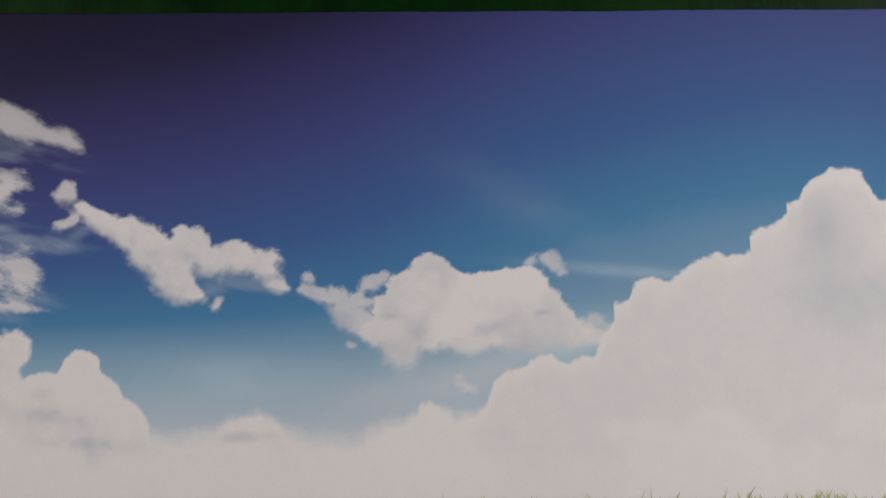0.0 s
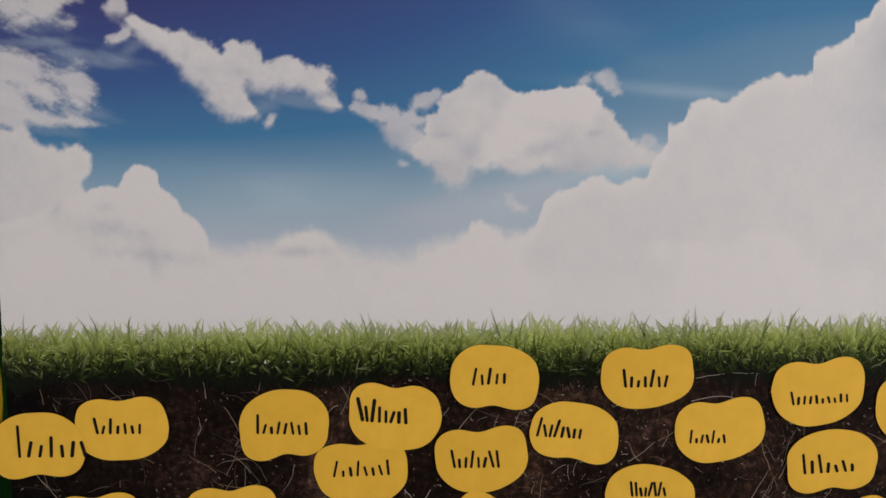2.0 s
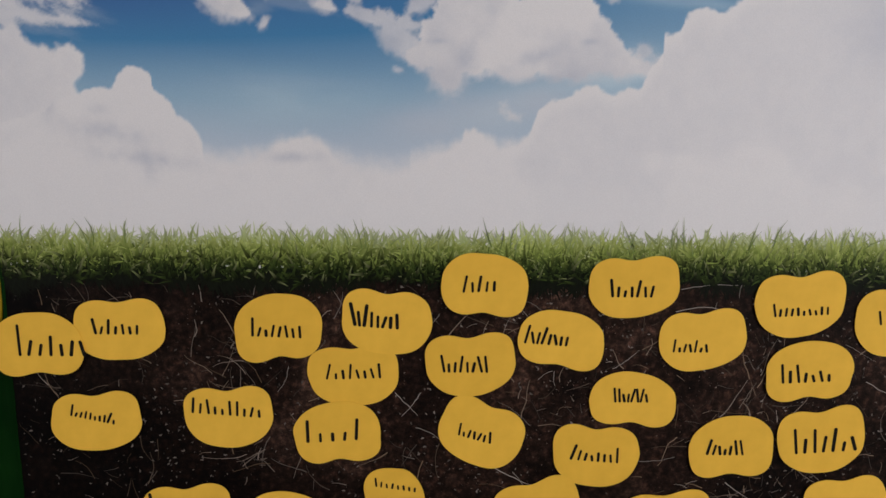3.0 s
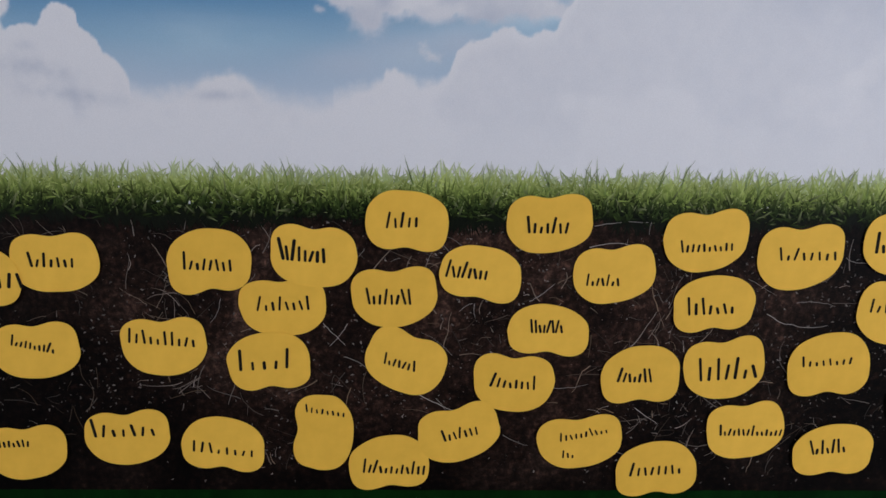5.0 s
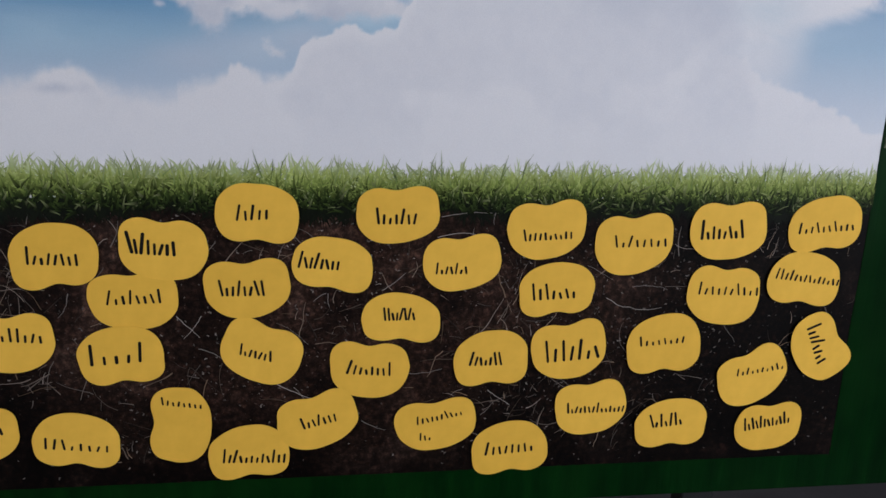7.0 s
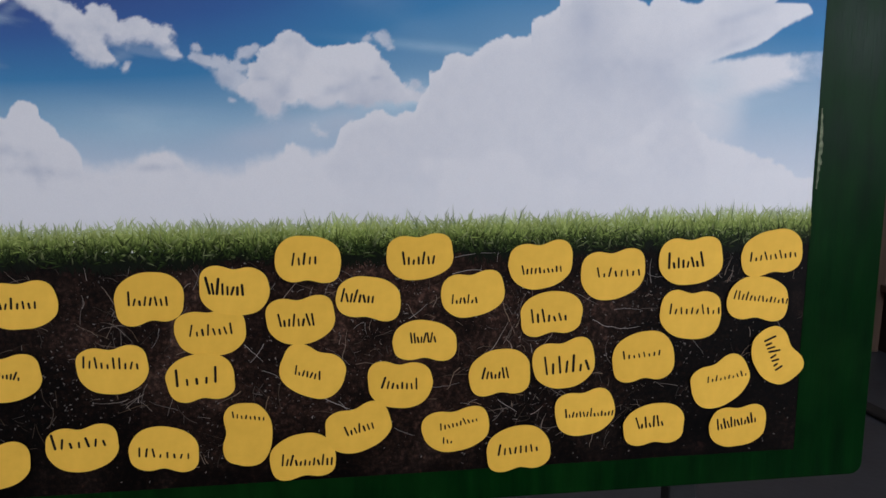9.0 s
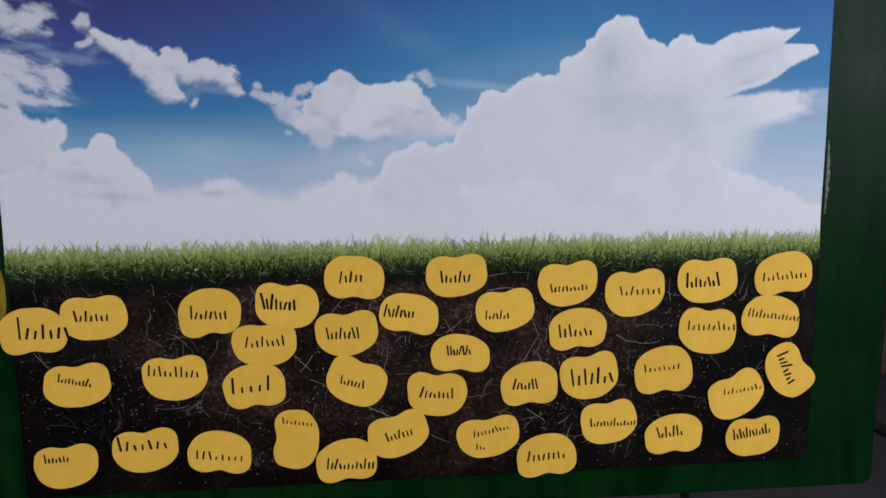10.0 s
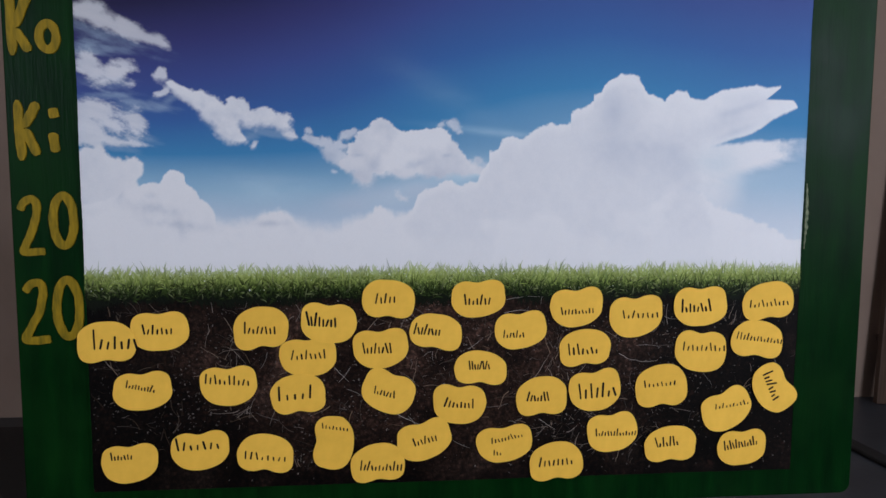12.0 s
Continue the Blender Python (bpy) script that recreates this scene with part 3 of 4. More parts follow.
def sky_ink(x, z):
    v = (z - 1.30) / (PZ1 - 1.30)
    t = v - 0.27 * (x + 0.05) * v * step(0.1, 0.7, v) - 0.05 * np.exp(-((x - 0.05) / 0.2) ** 2) * v + 0.05 * (fbm(x, z, 0.3, 3) - 0.5)
    t = t + 0.13 * step(0.2, 0.6, v) * step(0.0, -0.6, x) - 0.12 * np.exp(-((x - 0.2) / 0.26) ** 2) * step(0.3, 0.6, v)
    rgb = np.stack([np.interp(t, [s[0] for s in SKY], [s[1][c] for s in SKY]) for c in range(3)], -1)

    def over(mask, colour):
        nonlocal rgb
        rgb = rgb * (1 - mask[..., None]) + colour * mask[..., None]

    white = np.array((0.82, 0.79, 0.795))
    grey = np.array((0.57, 0.58, 0.645))
    veil = np.array((0.55, 0.68, 0.76))
    # thin streaks of high cloud
    for cx, cz, lx, lz, turn, a in ((0.06, 1.508, 0.085, 0.006, -0.10, 0.45), (-0.02, 1.565, 0.10, 0.022, -0.5, 0.07), (0.005, 1.440, 0.065, 0.020, 0.2, 0.75), (-0.10, 1.405, 0.06, 0.022, 0.3, 0.55), (-0.33, 1.425, 0.07, 0.018, -0.15, 0.22), (-0.30, 1.405, 0.09, 0.02, 0.1, 0.25), (0.45, 1.43, 0.1, 0.012, 0.15, 0.2)):
        dx, dz = x - cx, z - cz
        s, c = math.sin(turn), math.cos(turn)
        g = np.exp(-((dx * c + dz * s) / lx) ** 2 - ((dz * c - dx * s) / lz) ** 2)
        over(np.clip(a * g * (0.5 + fbm(x + 0.3 * z, z * 3, 0.05, 4)), 0, 1), veil)
    low = fbm(x, z, 0.12, 4, seed=3) - 0.5
    fine = fbm(x, z, 0.016, 5, 0.6, seed=6) - 0.5
    finer = fbm(x, z, 0.006, 3, 0.6, seed=16) - 0.5
    wx = 0.006 * (fbm(x, z, 0.022, 4, 0.6, seed=21) - 0.5)
    wz = 0.006 * (fbm(x, z, 0.022, 4, 0.6, seed=27) - 0.5)
    b1, _ = cells(x + wx, z + wz, 0.015, 11)
    b2, _ = cells(x, z, 0.007, 57)
    billow = 0.65 * (0.5 - b1) + 0.35 * (0.5 - b2)
    torn = fbm(x + 0.45 * z, z * 1.8 + 0.35 * x, 0.030, 6, 0.64, seed=4) - 0.5
    streaky = fbm(x * 0.55 + 0.2 * z, z * 2.2 + 0.5 * x, 0.030, 5, 0.6, seed=14) - 0.5

    def tone(k):
        k = np.clip(k, 0, 1)[..., None]
        return white * (1 - k) + grey * k

    # torn clouds of the left side: blue-grey veils with brighter tatters on them
    dusk = np.array((0.36, 0.45, 0.57))
    for veils, blobs, thin, full, amp in ((HIGH_VEIL, HIGH_LEFT, 0.50, 0.70, 0.026), (TUFT_VEIL, TUFT_LEFT, 0.55, 0.84, 0.036), (WISP_VEIL, WISP_LEFT, 0.60, 0.86, 0.040)):
        over(thin * step(-0.012, 0.016, heap(x, z, veils) + 0.040 * streaky) * np.clip(0.75 + 1.4 * torn, 0, 1), dusk)
        d = heap(x + wx, z + wz, blobs)
        over(full * step(-0.007, 0.009, d + 0.0005 + amp * torn + 0.004 * finer), tone(0.25 + 0.9 * streaky - 12 * np.clip(d - 0.006, 0, 0.02)))
    d = heap(x + wx, z + wz, HEAP_LEFT)
    over(step(-0.002, 0.003, d + 0.006 * billow + 0.005 * fine), tone(0.18 + 0.7 * low - 8 * np.clip(0.012 - d, 0, 0.012) + 0.3 * fine))
    # small clouds in a slanting row
    over(0.42 * step(-0.008, 0.012, heap(x, z, DIAGONAL_VEIL) + 0.025 * streaky), dusk)
    for blobs, amp, full, k in ((DIAGONAL, 0.011, 0.97, 0.12), (SPECKS, 0.009, 0.82, 0.2), (CHAIN, 0.015, 0.80, 0.32)):
        d = heap(x + wx, z + wz, blobs)
        under = step(0.0, 0.007, d - heap(x, z + 0.007, blobs) + 0.004)
        rim = 0.0022 + 0.0030 * (1 - under)
        over(full * step(-rim, 1.6 * rim, d + 0.0010 + amp * fine + 0.004 * finer + 0.005 * billow), tone(k + 0.9 * fine + 0.5 * low + 0.18 * (1 - under)))
    # the cloud in the middle, pale haze below it
    over(0.75 * np.clip(stain(x, z, MID_HAZE) * (1 + 0.8 * low), 0, 1), np.array((0.55, 0.595, 0.68)))
    d = heap(x + wx, z + wz, MID)
    base = step(1.462, 1.428, z)
    rim = 0.0018 + 0.006 * base
    over(0.72 * step(-0.003, 0.005, heap(x + wx, z + wz, MID_TATTERS) + 0.012 * fine + 0.006 * finer), tone(0.3 + fine))
    over(step(-rim, 1.4 * rim, d + (0.008 + 0.006 * base) * fine + 0.006 * billow + 0.005 * finer), tone(0.16 + 0.5 * low + 0.25 * base + 0.4 * fine + 1.1 * (fbm(x, z, 0.04, 3, seed=9) - 0.5) - 10 * np.clip(0.010 - d, 0, 0.01)))
    over(0.50 * np.clip(stain(x, z, MID_SHADE) * (1 + 2.0 * fine), 0, 1) * step(-0.012, 0.004, d), np.array((0.50, 0.53, 0.62)))
    # the great bank and its wing
    top = np.where(x < -0.19, line(x, BANK_A), np.where(x < 0.310, line(x, BANK_B), line(x, BANK_C)))
    d = top - z
    soft = 0.0022 + 0.013 * step(0.065, 0.02, top - 1.33)
    wing = step(0.33, 0.40, x)
    edge = d + (0.0075 - 0.006 * wing) * billow + 0.004 * fine + 0.002 * finer
    cover = step(-soft, soft, edge)
    gap = step(-0.002, 0.003, line(x, CUT_TOP) - z + 0.006 * fine) * step(-0.004, 0.005, z - line(x, CUT_LOW) + 0.008 * fine) * step(0.415, 0.46, x)
    lower = step(-0.013, 0.010, line(x, LOBE_LOW) - z + 0.014 * streaky) * step(-0.005, 0.004, z - line(x, BANK_LOW) - 0.008 * billow + 0.012 * fine) * step(0.39, 0.49, x + 0.08 * low)
    prong = step(0.000, 0.003, line(x, [(0.517, 1.567), (0.548, 1.592)]) - z) * step(0.000, 0.003, z - line(x, [(0.517, 1.5655), (0.570, 1.565)])) * step(0.515, 0.519, x)
    tip = step(0.535, 0.590, x + 0.05 * fine) * step(-0.004, 0.006, line(x, CUT_LOW) + 0.004 - z) * step(-0.012, 0.010, z - line(x, LOBE_LOW))
    cover = cover * (1 - gap) * (1 - prong) * (1 - 0.78 * lower) * (1 - 0.7 * tip)
    inside = step(0.002, 0.020, d)
    k = 0.55 * stain(x, z, BANK_SHADE) * inside * (0.8 + 1.2 * low) + 0.55 * stain(x, z, LEFT_SHADE) * (1 + 1.5 * fine) + 0.22 * step(-0.05, 0.12, low) * inside + 0.25 * fine * inside
    over(cover, tone(k))
    over(0.30 * np.exp(-1.2 * reach(x, z, (0.437, 1.462, 0.045, 0.030, 0)) ** 2) * (1 + 1.2 * streaky), veil * 0.9)
    # pale haze over the grass
    over(0.6 * step(1.36, 1.30, z), np.array((0.81, 0.782, 0.785)))
    return np.clip(rgb, 0, 1)


tagged(sheet_grid("printed_sky", PX0, PX1, 1.2450, PZ1, 0.0013, -0.0002, PRINT, sky_ink), "printed deep blue sky with white cumulus clouds")
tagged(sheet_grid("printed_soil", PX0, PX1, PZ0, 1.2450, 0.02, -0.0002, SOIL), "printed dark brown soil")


def ribbon_mesh(name, strips, mat, label):
    """Flat printed strokes: each strip is (points, half widths, colours, depth)."""
    co, faces, ink = [], [], []
    for pts, widths, colours, depth in strips:
        base = len(co)
        for k, (x, z) in enumerate(pts):
            ax, az = pts[max(k - 1, 0)]
            bx, bz = pts[min(k + 1, len(pts) - 1)]
            n = math.hypot(bx - ax, bz - az) or 1.0
            ox, oz = -(bz - az) / n * widths[k], (bx - ax) / n * widths[k]
            co += [(min(max(x + ox, PX0), PX1), depth, z + oz), (min(max(x - ox, PX0), PX1), depth, z - oz)]
            ink += [colours[k], colours[k]]
        faces += [(base + 2 * k, base + 2 * k + 1, base + 2 * k + 3, base + 2 * k + 2) for k in range(len(pts) - 1)]
    me = bpy.data.meshes.new(name)
    me.from_pydata(co, [], faces)
    a = me.color_attributes.new("ink", "FLOAT_COLOR", "POINT")
    a.data.foreach_set("color", np.array([(*c, 1.0) for c in ink], np.float32).ravel())
    me.materials.append(mat)
    ob = new(name, me)
    ob.parent = poster
    return tagged(ob, label, kind="stuff")


def blend(a, b, t):
    return tuple(p + (q - p) * t for p, q in zip(a, b))


def grass_strips(seed):
    r = random.Random(seed)
    strips = []

    def blade(x, z, length, lean, half, root, tip, depth):
        pts, widths, colours = [], [], []
        bend = r.uniform(-0.5, 0.5)
        for k in range(4):
            t = k / 3
            a = lean + bend * t
            pts.append((x + length * t * math.sin(a), z + length * t * math.cos(a)))
            widths.append(half * (1 - t) ** 0.7 + 0.00008)
            colours.append(blend(root, tip, t))
        strips.append((pts, widths, colours, depth))

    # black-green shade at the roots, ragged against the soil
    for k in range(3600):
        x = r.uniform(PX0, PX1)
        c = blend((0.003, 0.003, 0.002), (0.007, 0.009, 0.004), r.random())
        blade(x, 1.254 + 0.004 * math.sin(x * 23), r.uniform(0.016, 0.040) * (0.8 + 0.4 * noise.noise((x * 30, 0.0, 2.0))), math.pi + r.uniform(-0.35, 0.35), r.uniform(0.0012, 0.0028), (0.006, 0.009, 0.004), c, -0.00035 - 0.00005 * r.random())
    for rows, count, z0, spread, length, half, root, tip, depth in (
        ("bed", 1700, 1.258, 0.005, (0.012, 0.020), 0.0028, (0.030, 0.048, 0.008), (0.15, 0.19, 0.04), -0.00042),
        ("back", 1900, 1.2725, 0.006, (0.010, 0.022), 0.0014, (0.31, 0.37, 0.12), (0.60, 0.63, 0.40), -0.00045),
        ("middle", 2200, 1.264, 0.007, (0.009, 0.020), 0.0015, (0.14, 0.185, 0.032), (0.45, 0.50, 0.15), -0.00060),
        ("front", 1800, 1.254, 0.007, (0.009, 0.021), 0.0015, (0.020, 0.032, 0.005), (0.29, 0.36, 0.078), -0.00080),
        ("low", 1300, 1.243, 0.007, (0.008, 0.018), 0.0015, (0.004, 0.006, 0.002), (0.055, 0.085, 0.016), -0.00100),
    ):
        for k in range(count):
            x = r.uniform(PX0, PX1)
            clump = noise.noise((x * 40, z0 * 10, 0.0))
            tall = 1 + 0.35 * clump
            dark = (0.72 + 0.36 * r.random() if rows in ("back", "middle") else 0.35 + 0.85 * r.random()) + 0.25 * clump
            a, b = tuple(c * dark for c in root), tuple(c * dark for c in tip)
            if r.random() < 0.10:
                b = blend(b, (0.42, 0.44, 0.20), 0.5)
            blade(x, z0 + r.uniform(-spread, spread), r.uniform(*length) * tall, r.gauss(0, 0.85), half * r.uniform(0.6, 1.3), a, b, depth - 0.00015 * r.random())
    for k in range(50):
        x = r.uniform(PX0, PX1)
        blade(x, 1.268 + r.uniform(-0.004, 0.006), r.uniform(0.022, 0.034), r.gauss(0, 0.35), 0.0006, (0.16, 0.22, 0.05), blend((0.46, 0.50, 0.28), (0.14, 0.17, 0.07), r.random() ** 2), -0.0011)
    return strips


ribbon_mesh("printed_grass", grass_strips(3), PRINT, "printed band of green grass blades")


def root_strips(seed):
    r = random.Random(seed)
    strips = []
    nests = [(r.uniform(PX0 + 0.02, PX1 - 0.02), PZ0 + 0.03 + (1.225 - PZ0 - 0.03) * r.random() ** 0.75, r.uniform(0.012, 0.04)) for _ in range(70)]
    for nx, nz, spread in nests:
        main = r.uniform(0, math.pi)
        for _ in range(r.randint(4, 13)):
            big = r.random() < 0.4
            x, z = nx + r.gauss(0, spread), nz + r.gauss(0, spread * 0.6)
            if not (PX0 + 0.01 < x < PX1 - 0.01 and PZ0 + 0.012 < z < 1.226):
                continue
            a, n = (main if r.random() < 0.5 else main + 1.4) + r.gauss(0, 0.5), r.randint(5, 9)
            length = r.uniform(0.022, 0.055) if big else r.uniform(0.007, 0.022)
            half = r.uniform(0.00030, 0.00060) if big else r.uniform(0.00022, 0.0005)
            bright = 0.16 + 1.15 * r.random() ** 2.0
            c = tuple(v * bright for v in blend((0.27, 0.22, 0.19), (0.20, 0.13, 0.08), r.random()))
            curl, pts = r.gauss(0, 0.07), []
            for _ in range(n):
                pts.append((x, z))
                x, z = min(max(x + length / n * math.cos(a), PX0 + 0.003), PX1 - 0.003), min(max(z + length / n * math.sin(a), PZ0 + 0.004), 1.234)
                a += curl + r.gauss(0, 0.14)
            strips.append((pts, [half * (1 - 0.7 * k2 / n) for k2 in range(n)], [c] * n, -0.0003 - 0.0001 * r.random()))

    def root(x, z, heading, length, sweep, half, bright):
        """One long pale root: where it starts, its direction, how far it bends."""
        pts, n = [], 10
        for k in range(n):
            pts.append((x, z))
            a = radians(heading - sweep + 2 * sweep * k / (n - 1)) + r.gauss(0, 0.12)
            x, z = x + length / n * math.cos(a), z + length / n * math.sin(a)
        c = tuple(v * bright for v in (0.27, 0.23, 0.205))
        strips.append((pts, [half * (1 - 0.5 * k / n) for k in range(n)], [c] * n, -0.00045))

    root(0.081, 1.232, 4, 0.063, -8, 0.00036, 1.1)
    root(0.141, 1.237, -97, 0.015, 10, 0.00029, 1)
    root(0.077, 1.209, -2, 0.074, -25, 0.00043, 1.2)
    root(-0.205, 1.122, -48, 0.038, 4, 0.00036, 1.5)
    root(-0.179, 1.122, -128, 0.036, -6, 0.00036, 1.4)
    root(-0.101, 1.040, -22, 0.057, 10, 0.00043, 1.5)
    root(-0.083, 1.036, -56, 0.031, -10, 0.00029, 1.2)
    root(0.140, 1.026, -32, 0.038, 6, 0.00036, 1.5)
    root(0.276, 1.137, -9, 0.081, 30, 0.00036, 1.4)
    root(0.307, 1.150, -10, 0.049, -12, 0.00029, 1.0)
    root(0.016, 1.149, 39, 0.037, 8, 0.00036, 1.2)
    root(-0.045, 1.146, -148, 0.019, 10, 0.00029, 1.2)
    root(-0.043, 1.146, -83, 0.018, 5, 0.00029, 1.3)
    root(0.354, 1.201, -10, 0.032, 15, 0.00029, 1)
    root(-0.184, 1.084, -28, 0.033, -15, 0.00036, 1)
    root(0.094, 1.177, -149, 0.038, 10, 0.00029, 0.8)
    root(0.426, 1.101, -55, 0.031, 0, 0.00029, 0.8)
    root(-0.007, 0.992, -20, 0.035, 10, 0.00029, 1)
    root(-0.066, 1.087, 145, 0.048, 12, 0.00022, 0.9)
    root(-0.313, 1.149, -115, 0.034, -15, 0.00029, 1)
    root(-0.290, 1.158, 53, 0.027, 12, 0.00029, 0.8)
    root(-0.161, 1.203, -122, 0.036, 20, 0.00029, 0.9)
    root(0.045, 1.050, 7, 0.046, 12, 0.00029, 1)
    root(0.251, 1.176, -30, 0.041, -10, 0.00022, 0.9)
    for k in range(3400):
        x, z = r.uniform(PX0 + 0.004, PX1 - 0.004), PZ0 + 0.004 + (1.231 - PZ0) * r.random() ** 0.7
        if noise.noise((x * 7, 1.0, z * 7)) < r.uniform(-0.4, 0.5):
            continue
        a, s = r.uniform(0, 6.28), r.uniform(0.0005, 0.0019)
        pale = r.uniform(0.25, 1.25) * (1.15 - abs(x))
        c = tuple(v * pale for v in (0.20, 0.165, 0.145))
        strips.append(([(x, z), (x + s * math.cos(a), z + s * math.sin(a)), (x + 2 * s * math.cos(a + 0.4), z + 2 * s * math.sin(a + 0.4))], [s * 0.25, s * 0.5, s * 0.15], [c] * 3, -0.0003))
    return strips


ribbon_mesh("printed_root_tangle", root_strips(11), PRINT, "printed pale thin roots and grit in the soil")

# ---- the yellow potato-shaped cards ----
tag_rng = random.Random(5)
tag_count = 0


def potato(w, h, wobble):
    """Outline of a bean: dented long side up, one end fuller, rounded belly."""
    ring = []
    for k in range(72):
        a = 2 * math.pi * k / 72
        c, s = math.cos(a), math.sin(a)
        n = 3.7 if s > 0 else 2.95
        r = (abs(c) ** n + abs(s) ** n) ** (-1 / n)
        x, y = r * c, r * s
        if y > 0:
            y = y * (0.95 + 0.11 * x) - 0.15 * math.exp(-((x + 0.02) / 0.34) ** 2)
            x = x * (1 - 0.04 * y)
        else:
            y = y * (1.0 - 0.17 * x * x - 0.09 * x)
            x = x * (1 + 0.07 * y)
        f = 1 + 0.016 * math.sin(2 * a + wobble[0]) + 0.014 * math.sin(3 * a + wobble[1]) + 0.007 * math.sin(5 * a + wobble[2]) + 0.004 * math.sin(9 * a + wobble[3])
        ring.append((x * f, y * f))
    xs, ys = [p[0] for p in ring], [p[1] for p in ring]
    sx, sy = max(xs) - min(xs), max(ys) - min(ys)
    mx, my = (max(xs) + min(xs)) / 2, (max(ys) + min(ys)) / 2
    return [((x - mx) / sx * w, (y - my) / sy * h) for x, y in ring]


def pen_bar(wide, tall):
    """A plain round-ended stroke of a felt pen."""
    bm = bmesh.new()
    r, arm = wide / 2, max(tall / 2 - wide / 2, 0.0002)
    ring = [(r * math.cos(radians(30 * k)), math.copysign(arm, 6.5 - k) + r * math.sin(radians(30 * k))) for k in range(7)]
    ring += [(-x, -z) for x, z in ring]
    front = [bm.verts.new((x, -0.0001, z)) for x, z in ring]
    back = [bm.verts.new((x, 0.0001, z)) for x, z in ring]
    bm.faces.new(front)
    for k in range(len(ring)):
        j = (k + 1) % len(ring)
        bm.faces.new((front[k], front[j], back[j], back[k]))
    return bm


def name_tag(x, z, w, h, turn, ink, extra=None, raised=0.0):
    """A cut-out card at (x, z); ink: offset, size, count and tilt of the row of pen bars."""
    global tag_count
    y = -0.0016 - 0.0007 * (tag_count % 3) - raised
    tag_count += 1
    wobble = [tag_rng.uniform(0, 6.28) for _ in range(4)]
    bm = bmesh.new()
    ring = potato(0.975 * w, 0.975 * h, wobble)
    slope = (turn + 90) % 180 - 90
    mirrored = -45 < slope < 0
    if mirrored:
        ring = [(-px, pz) for px, pz in ring[::-1]]
    ta = radians(turn + (4 if mirrored else -4 if 2 < slope < 45 else -2 if abs(slope) < 45 else 0))
    lift = tag_rng.uniform(0.0001, 0.0009)
    bend = tag_rng.uniform(0, 6.28)

    def out(px, pz):
        u = (px * math.cos(bend) + pz * math.sin(bend)) / w * 2
        return -lift * max(u, 0) ** 2

    front = []
    for scale in (1.0, 0.88, 0.66, 0.36):
        loop = []
        for px, pz in ring:
            qx, qz = px * math.cos(ta) - pz * math.sin(ta), px * math.sin(ta) + pz * math.cos(ta)
            qx, qz = qx * scale, qz * scale
            loop.append(bm.verts.new((qx, out(qx, qz) - 0.00035, qz)))
        front.append(loop)
    centre = bm.verts.new((0, -0.00035, 0))
    back = [bm.verts.new((v.co.x, v.co.y + 0.0005, v.co.z)) for v in front[0]]
    for k in range(72):
        j = (k + 1) % 72
        for a, b in ((front[0], front[1]), (front[1], front[2]), (front[2], front[3]), (back, front[0])):
            bm.faces.new((a[k], a[j], b[j], b[k]))
        bm.faces.new((front[3][k], front[3][j], centre))
    bm.faces.new(back[::-1])
    tag = link("name_tag", bm, CARD, smooth=False)
    tag.matrix_world = pose(x + 0.0004, y, z + 0.0012)
    tagged(tag, "yellow potato-shaped paper card with black pen marks on a poster", "name tag", "cards on the poster")
    for ox, oz, bw, bh, count, tilt in (ink,) if extra is None else (ink, extra):
        strokes = round(1.7 * count)
        pitch = bw / strokes
        t = radians(tilt)
        wide = min(max(0.085 * bh + 0.0011, 0.0017), 0.0032)
        for k in range(strokes):
            s = (k + 0.5) * pitch - bw / 2
            tall = bh * (1.0 if k == 0 else tag_rng.choice((0.40, 0.52, 0.60, 0.66, 0.95)))
            up = (tall - bh) / 2
            cx, cz = ox + s * math.cos(t) - up * math.sin(t), oz + s * math.sin(t) + up * math.cos(t)
            bar = part("pen_bar", pen_bar(wide * tag_rng.uniform(0.85, 1.15), tall), MARKER, tag)
            bar.matrix_local = pose(cx, out(cx, cz) - 0.00052, cz, 0, -tilt + tag_rng.uniform(-16, 16), 0)
    return tag


name_tag(-0.563, 1.169, 0.094, 0.070, 180, (0.012, 0.005, 0.074, 0.033, 4, 0), raised=0.0012)
name_tag(-0.481, 1.186, 0.094, 0.066, 3, (-0.004, 0.003, 0.050, 0.017, 4, 0))
name_tag(-0.322, 1.188, 0.090, 0.074, 183, (-0.002, 0.001, 0.054, 0.020, 5, -2))
name_tag(-0.248, 1.140, 0.095, 0.067, 2, (0.001, 0.004, 0.059, 0.017, 5, 2))
name_tag(-0.213, 1.196, 0.093, 0.070, -3, (-0.012, 0.006, 0.051, 0.025, 5, -4))
name_tag(-0.116, 1.234, 0.089, 0.067, 177, (-0.005, 0.002, 0.036, 0.018, 3, 3))
name_tag(0.033, 1.233, 0.093, 0.065, 2, (-0.002, -0.001, 0.047, 0.019, 4, 0))
name_tag(-0.038, 1.178, 0.090, 0.063, 172, (-0.014, 0.005, 0.046, 0.020, 5, -4))
name_tag(-0.129, 1.152, 0.094, 0.069, 5, (-0.006, 0.001, 0.050, 0.019, 5, 0))
name_tag(-0.376, 1.094, 0.094, 0.069, 1, (-0.002, 0.010, 0.075, 0.017, 6, -4))
name_tag(-0.511, 1.089, 0.095, 0.067, 3, (-0.003, 0.007, 0.048, 0.013, 6, -12))
name_tag(-0.265, 1.078, 0.092, 0.069, 185, (-0.005, 0.003, 0.063, 0.025, 3, 4))
name_tag(-0.117, 1.078, 0.091, 0.072, -22, (-0.006, 0.000, 0.038, 0.014, 4, -16))
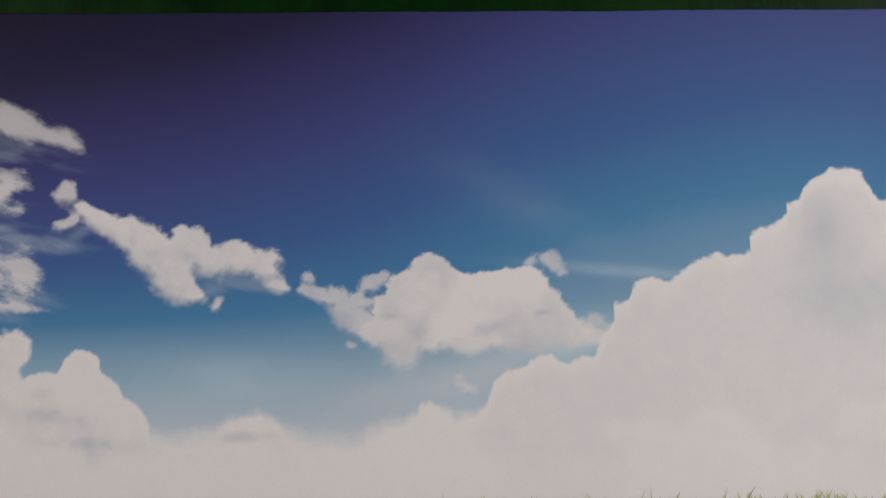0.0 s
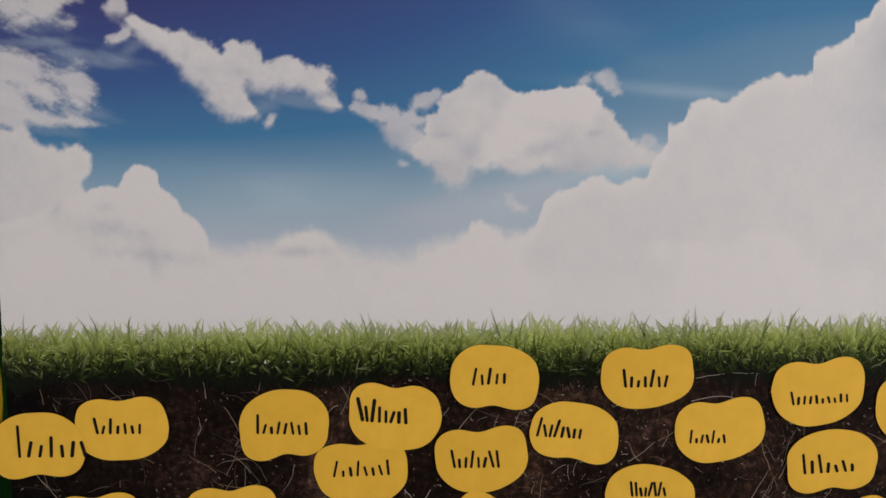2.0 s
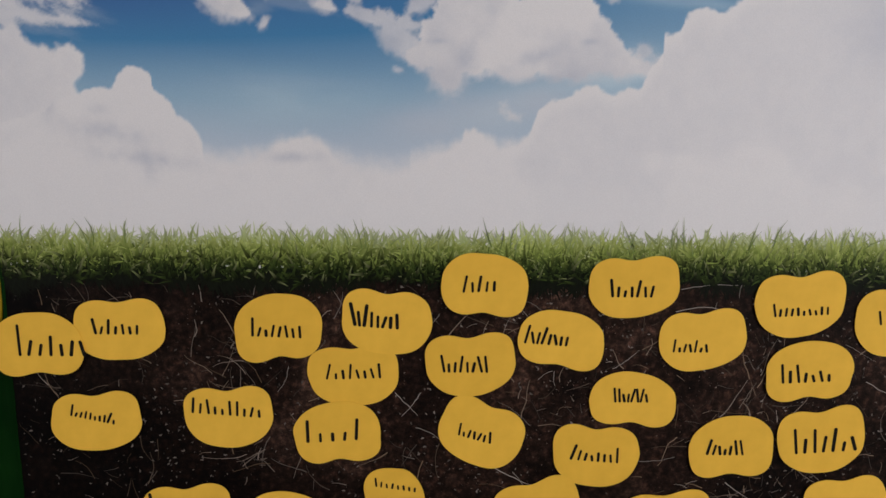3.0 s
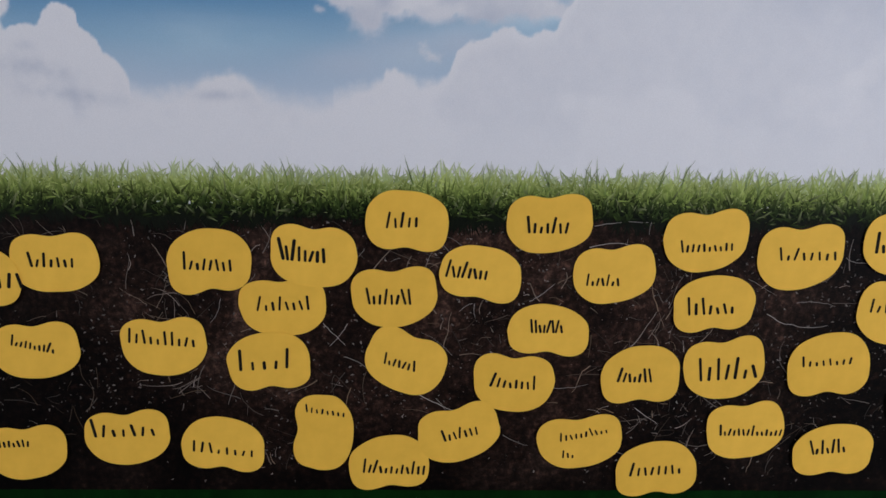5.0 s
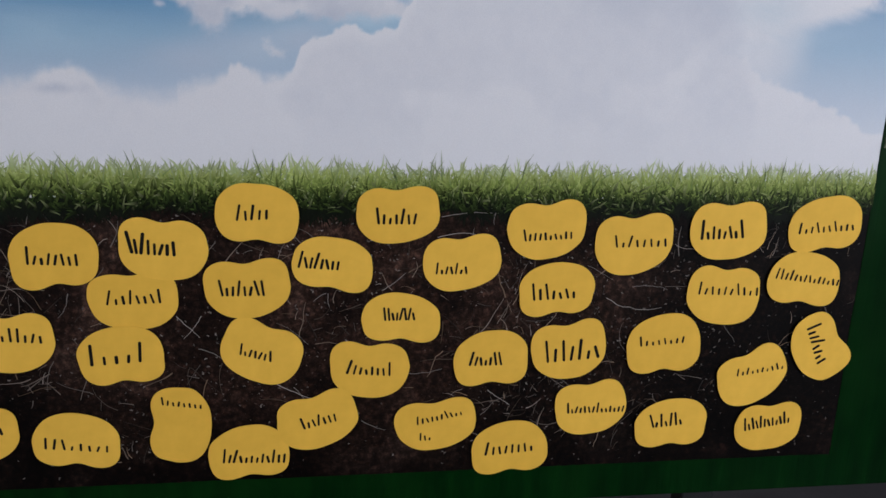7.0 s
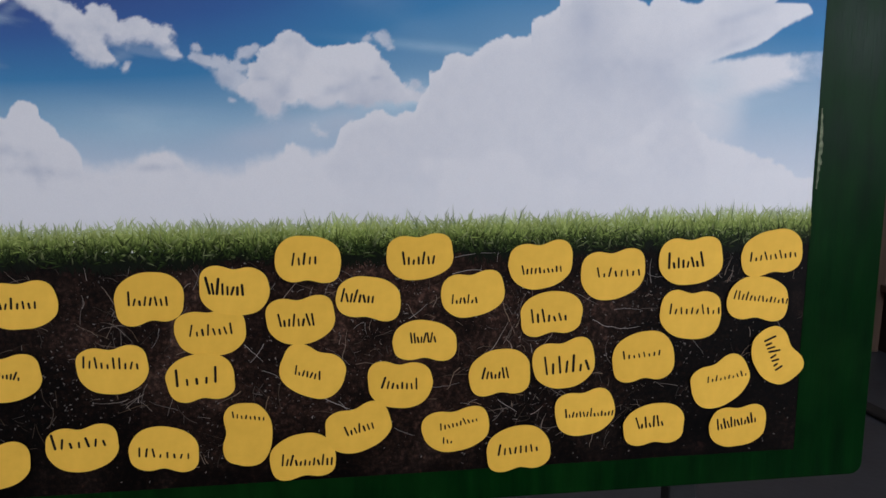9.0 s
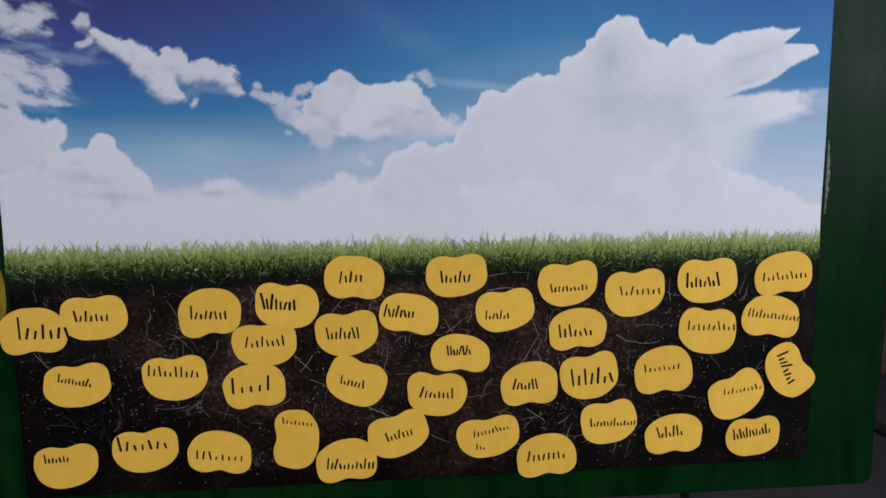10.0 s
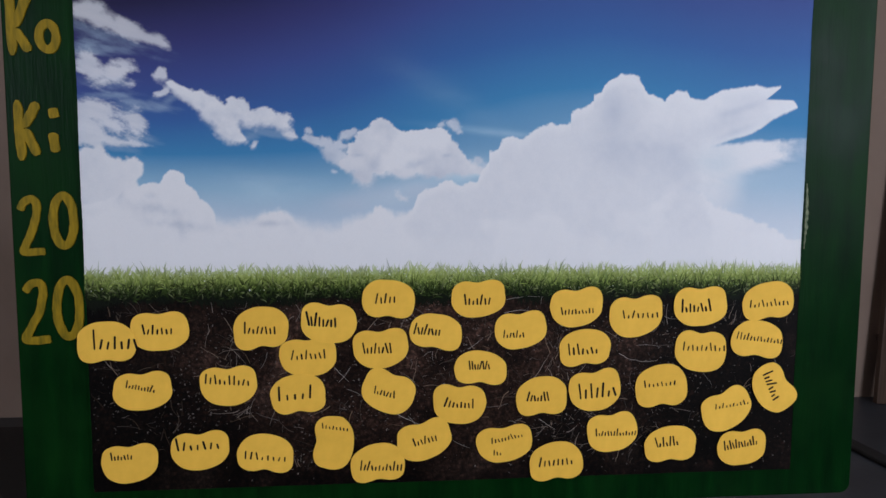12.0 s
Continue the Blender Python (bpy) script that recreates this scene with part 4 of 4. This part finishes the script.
name_tag(0.003, 1.055, 0.092, 0.072, -2, (-0.001, 0.002, 0.052, 0.018, 5, -4))
name_tag(0.037, 1.116, 0.091, 0.062, 177, (-0.002, 0.005, 0.037, 0.016, 5, 0))
name_tag(0.105, 1.179, 0.091, 0.066, 7, (-0.012, -0.006, 0.038, 0.014, 4, 0))
name_tag(0.199, 1.217, 0.093, 0.071, 4, (0.002, -0.005, 0.059, 0.014, 6, 3))
name_tag(0.2155, 1.147, 0.091, 0.067, 183, (-0.004, -0.001, 0.055, 0.021, 4, 3))
name_tag(0.303, 1.200, 0.095, 0.075, 4, (0.008, 0.004, 0.067, 0.015, 5, 1))
name_tag(0.416, 1.216, 0.097, 0.071, 3, (-0.008, 0.002, 0.055, 0.024, 5, 2))
name_tag(0.519, 1.157, 0.096, 0.069, 175, (0.005, 0.003, 0.086, 0.014, 8, -7))
name_tag(0.537, 1.224, 0.095, 0.069, 186, (0.002, -0.003, 0.074, 0.014, 6, 4))
name_tag(0.419, 1.138, 0.094, 0.076, -3, (0.006, 0.008, 0.080, 0.016, 6, -2))
name_tag(0.351, 1.079, 0.095, 0.077, 185, (-0.003, 0.005, 0.060, 0.013, 5, 4))
name_tag(0.2345, 1.0735, 0.093, 0.075, 8, (0.004, 0.000, 0.070, 0.028, 4, 4))
name_tag(0.142, 1.065, 0.090, 0.071, 180, (-0.006, 0.000, 0.039, 0.018, 4, 0))
name_tag(0.5525, 1.070, 0.094, 0.070, -60, (-0.001, 0.005, 0.055, 0.020, 5, -66))
name_tag(0.500, 0.965, 0.091, 0.068, 0, (-0.002, 0.008, 0.063, 0.018, 7, 9))
name_tag(0.470, 1.034, 0.094, 0.074, 23, (0.009, 0.009, 0.064, 0.010, 6, 8))
name_tag(-0.535, 0.969, 0.092, 0.069, 2, (-0.013, 0.013, 0.036, 0.014, 4, 2))
name_tag(-0.424, 0.987, 0.096, 0.069, 2, (-0.004, 0.012, 0.075, 0.023, 4, 2))
name_tag(-0.3195, 0.979, 0.094, 0.069, 175, (0.000, -0.005, 0.073, 0.014, 5, -6))
name_tag(-0.208, 0.994, 0.094, 0.070, 80, (0.003, 0.027, 0.047, 0.010, 5, -8))
name_tag(-0.135, 0.957, 0.093, 0.070, 185, (0.006, -0.005, 0.073, 0.018, 7, -2))
name_tag(-0.057, 0.994, 0.095, 0.071, 15, (0.001, 0.001, 0.043, 0.015, 4, 14))
name_tag(0.079, 0.984, 0.099, 0.066, 8, (0.004, 0.011, 0.057, 0.011, 6, 12), (-0.012, -0.015, 0.016, 0.010, 2, 0))
name_tag(0.170, 0.950, 0.096, 0.071, 185, (-0.001, 0.001, 0.062, 0.018, 5, 4))
name_tag(0.267, 0.999, 0.091, 0.071, 8, (0.006, 0.000, 0.074, 0.014, 8, 0))
name_tag(0.370, 0.975, 0.095, 0.067, 180, (-0.006, 0.005, 0.043, 0.019, 4, 5))
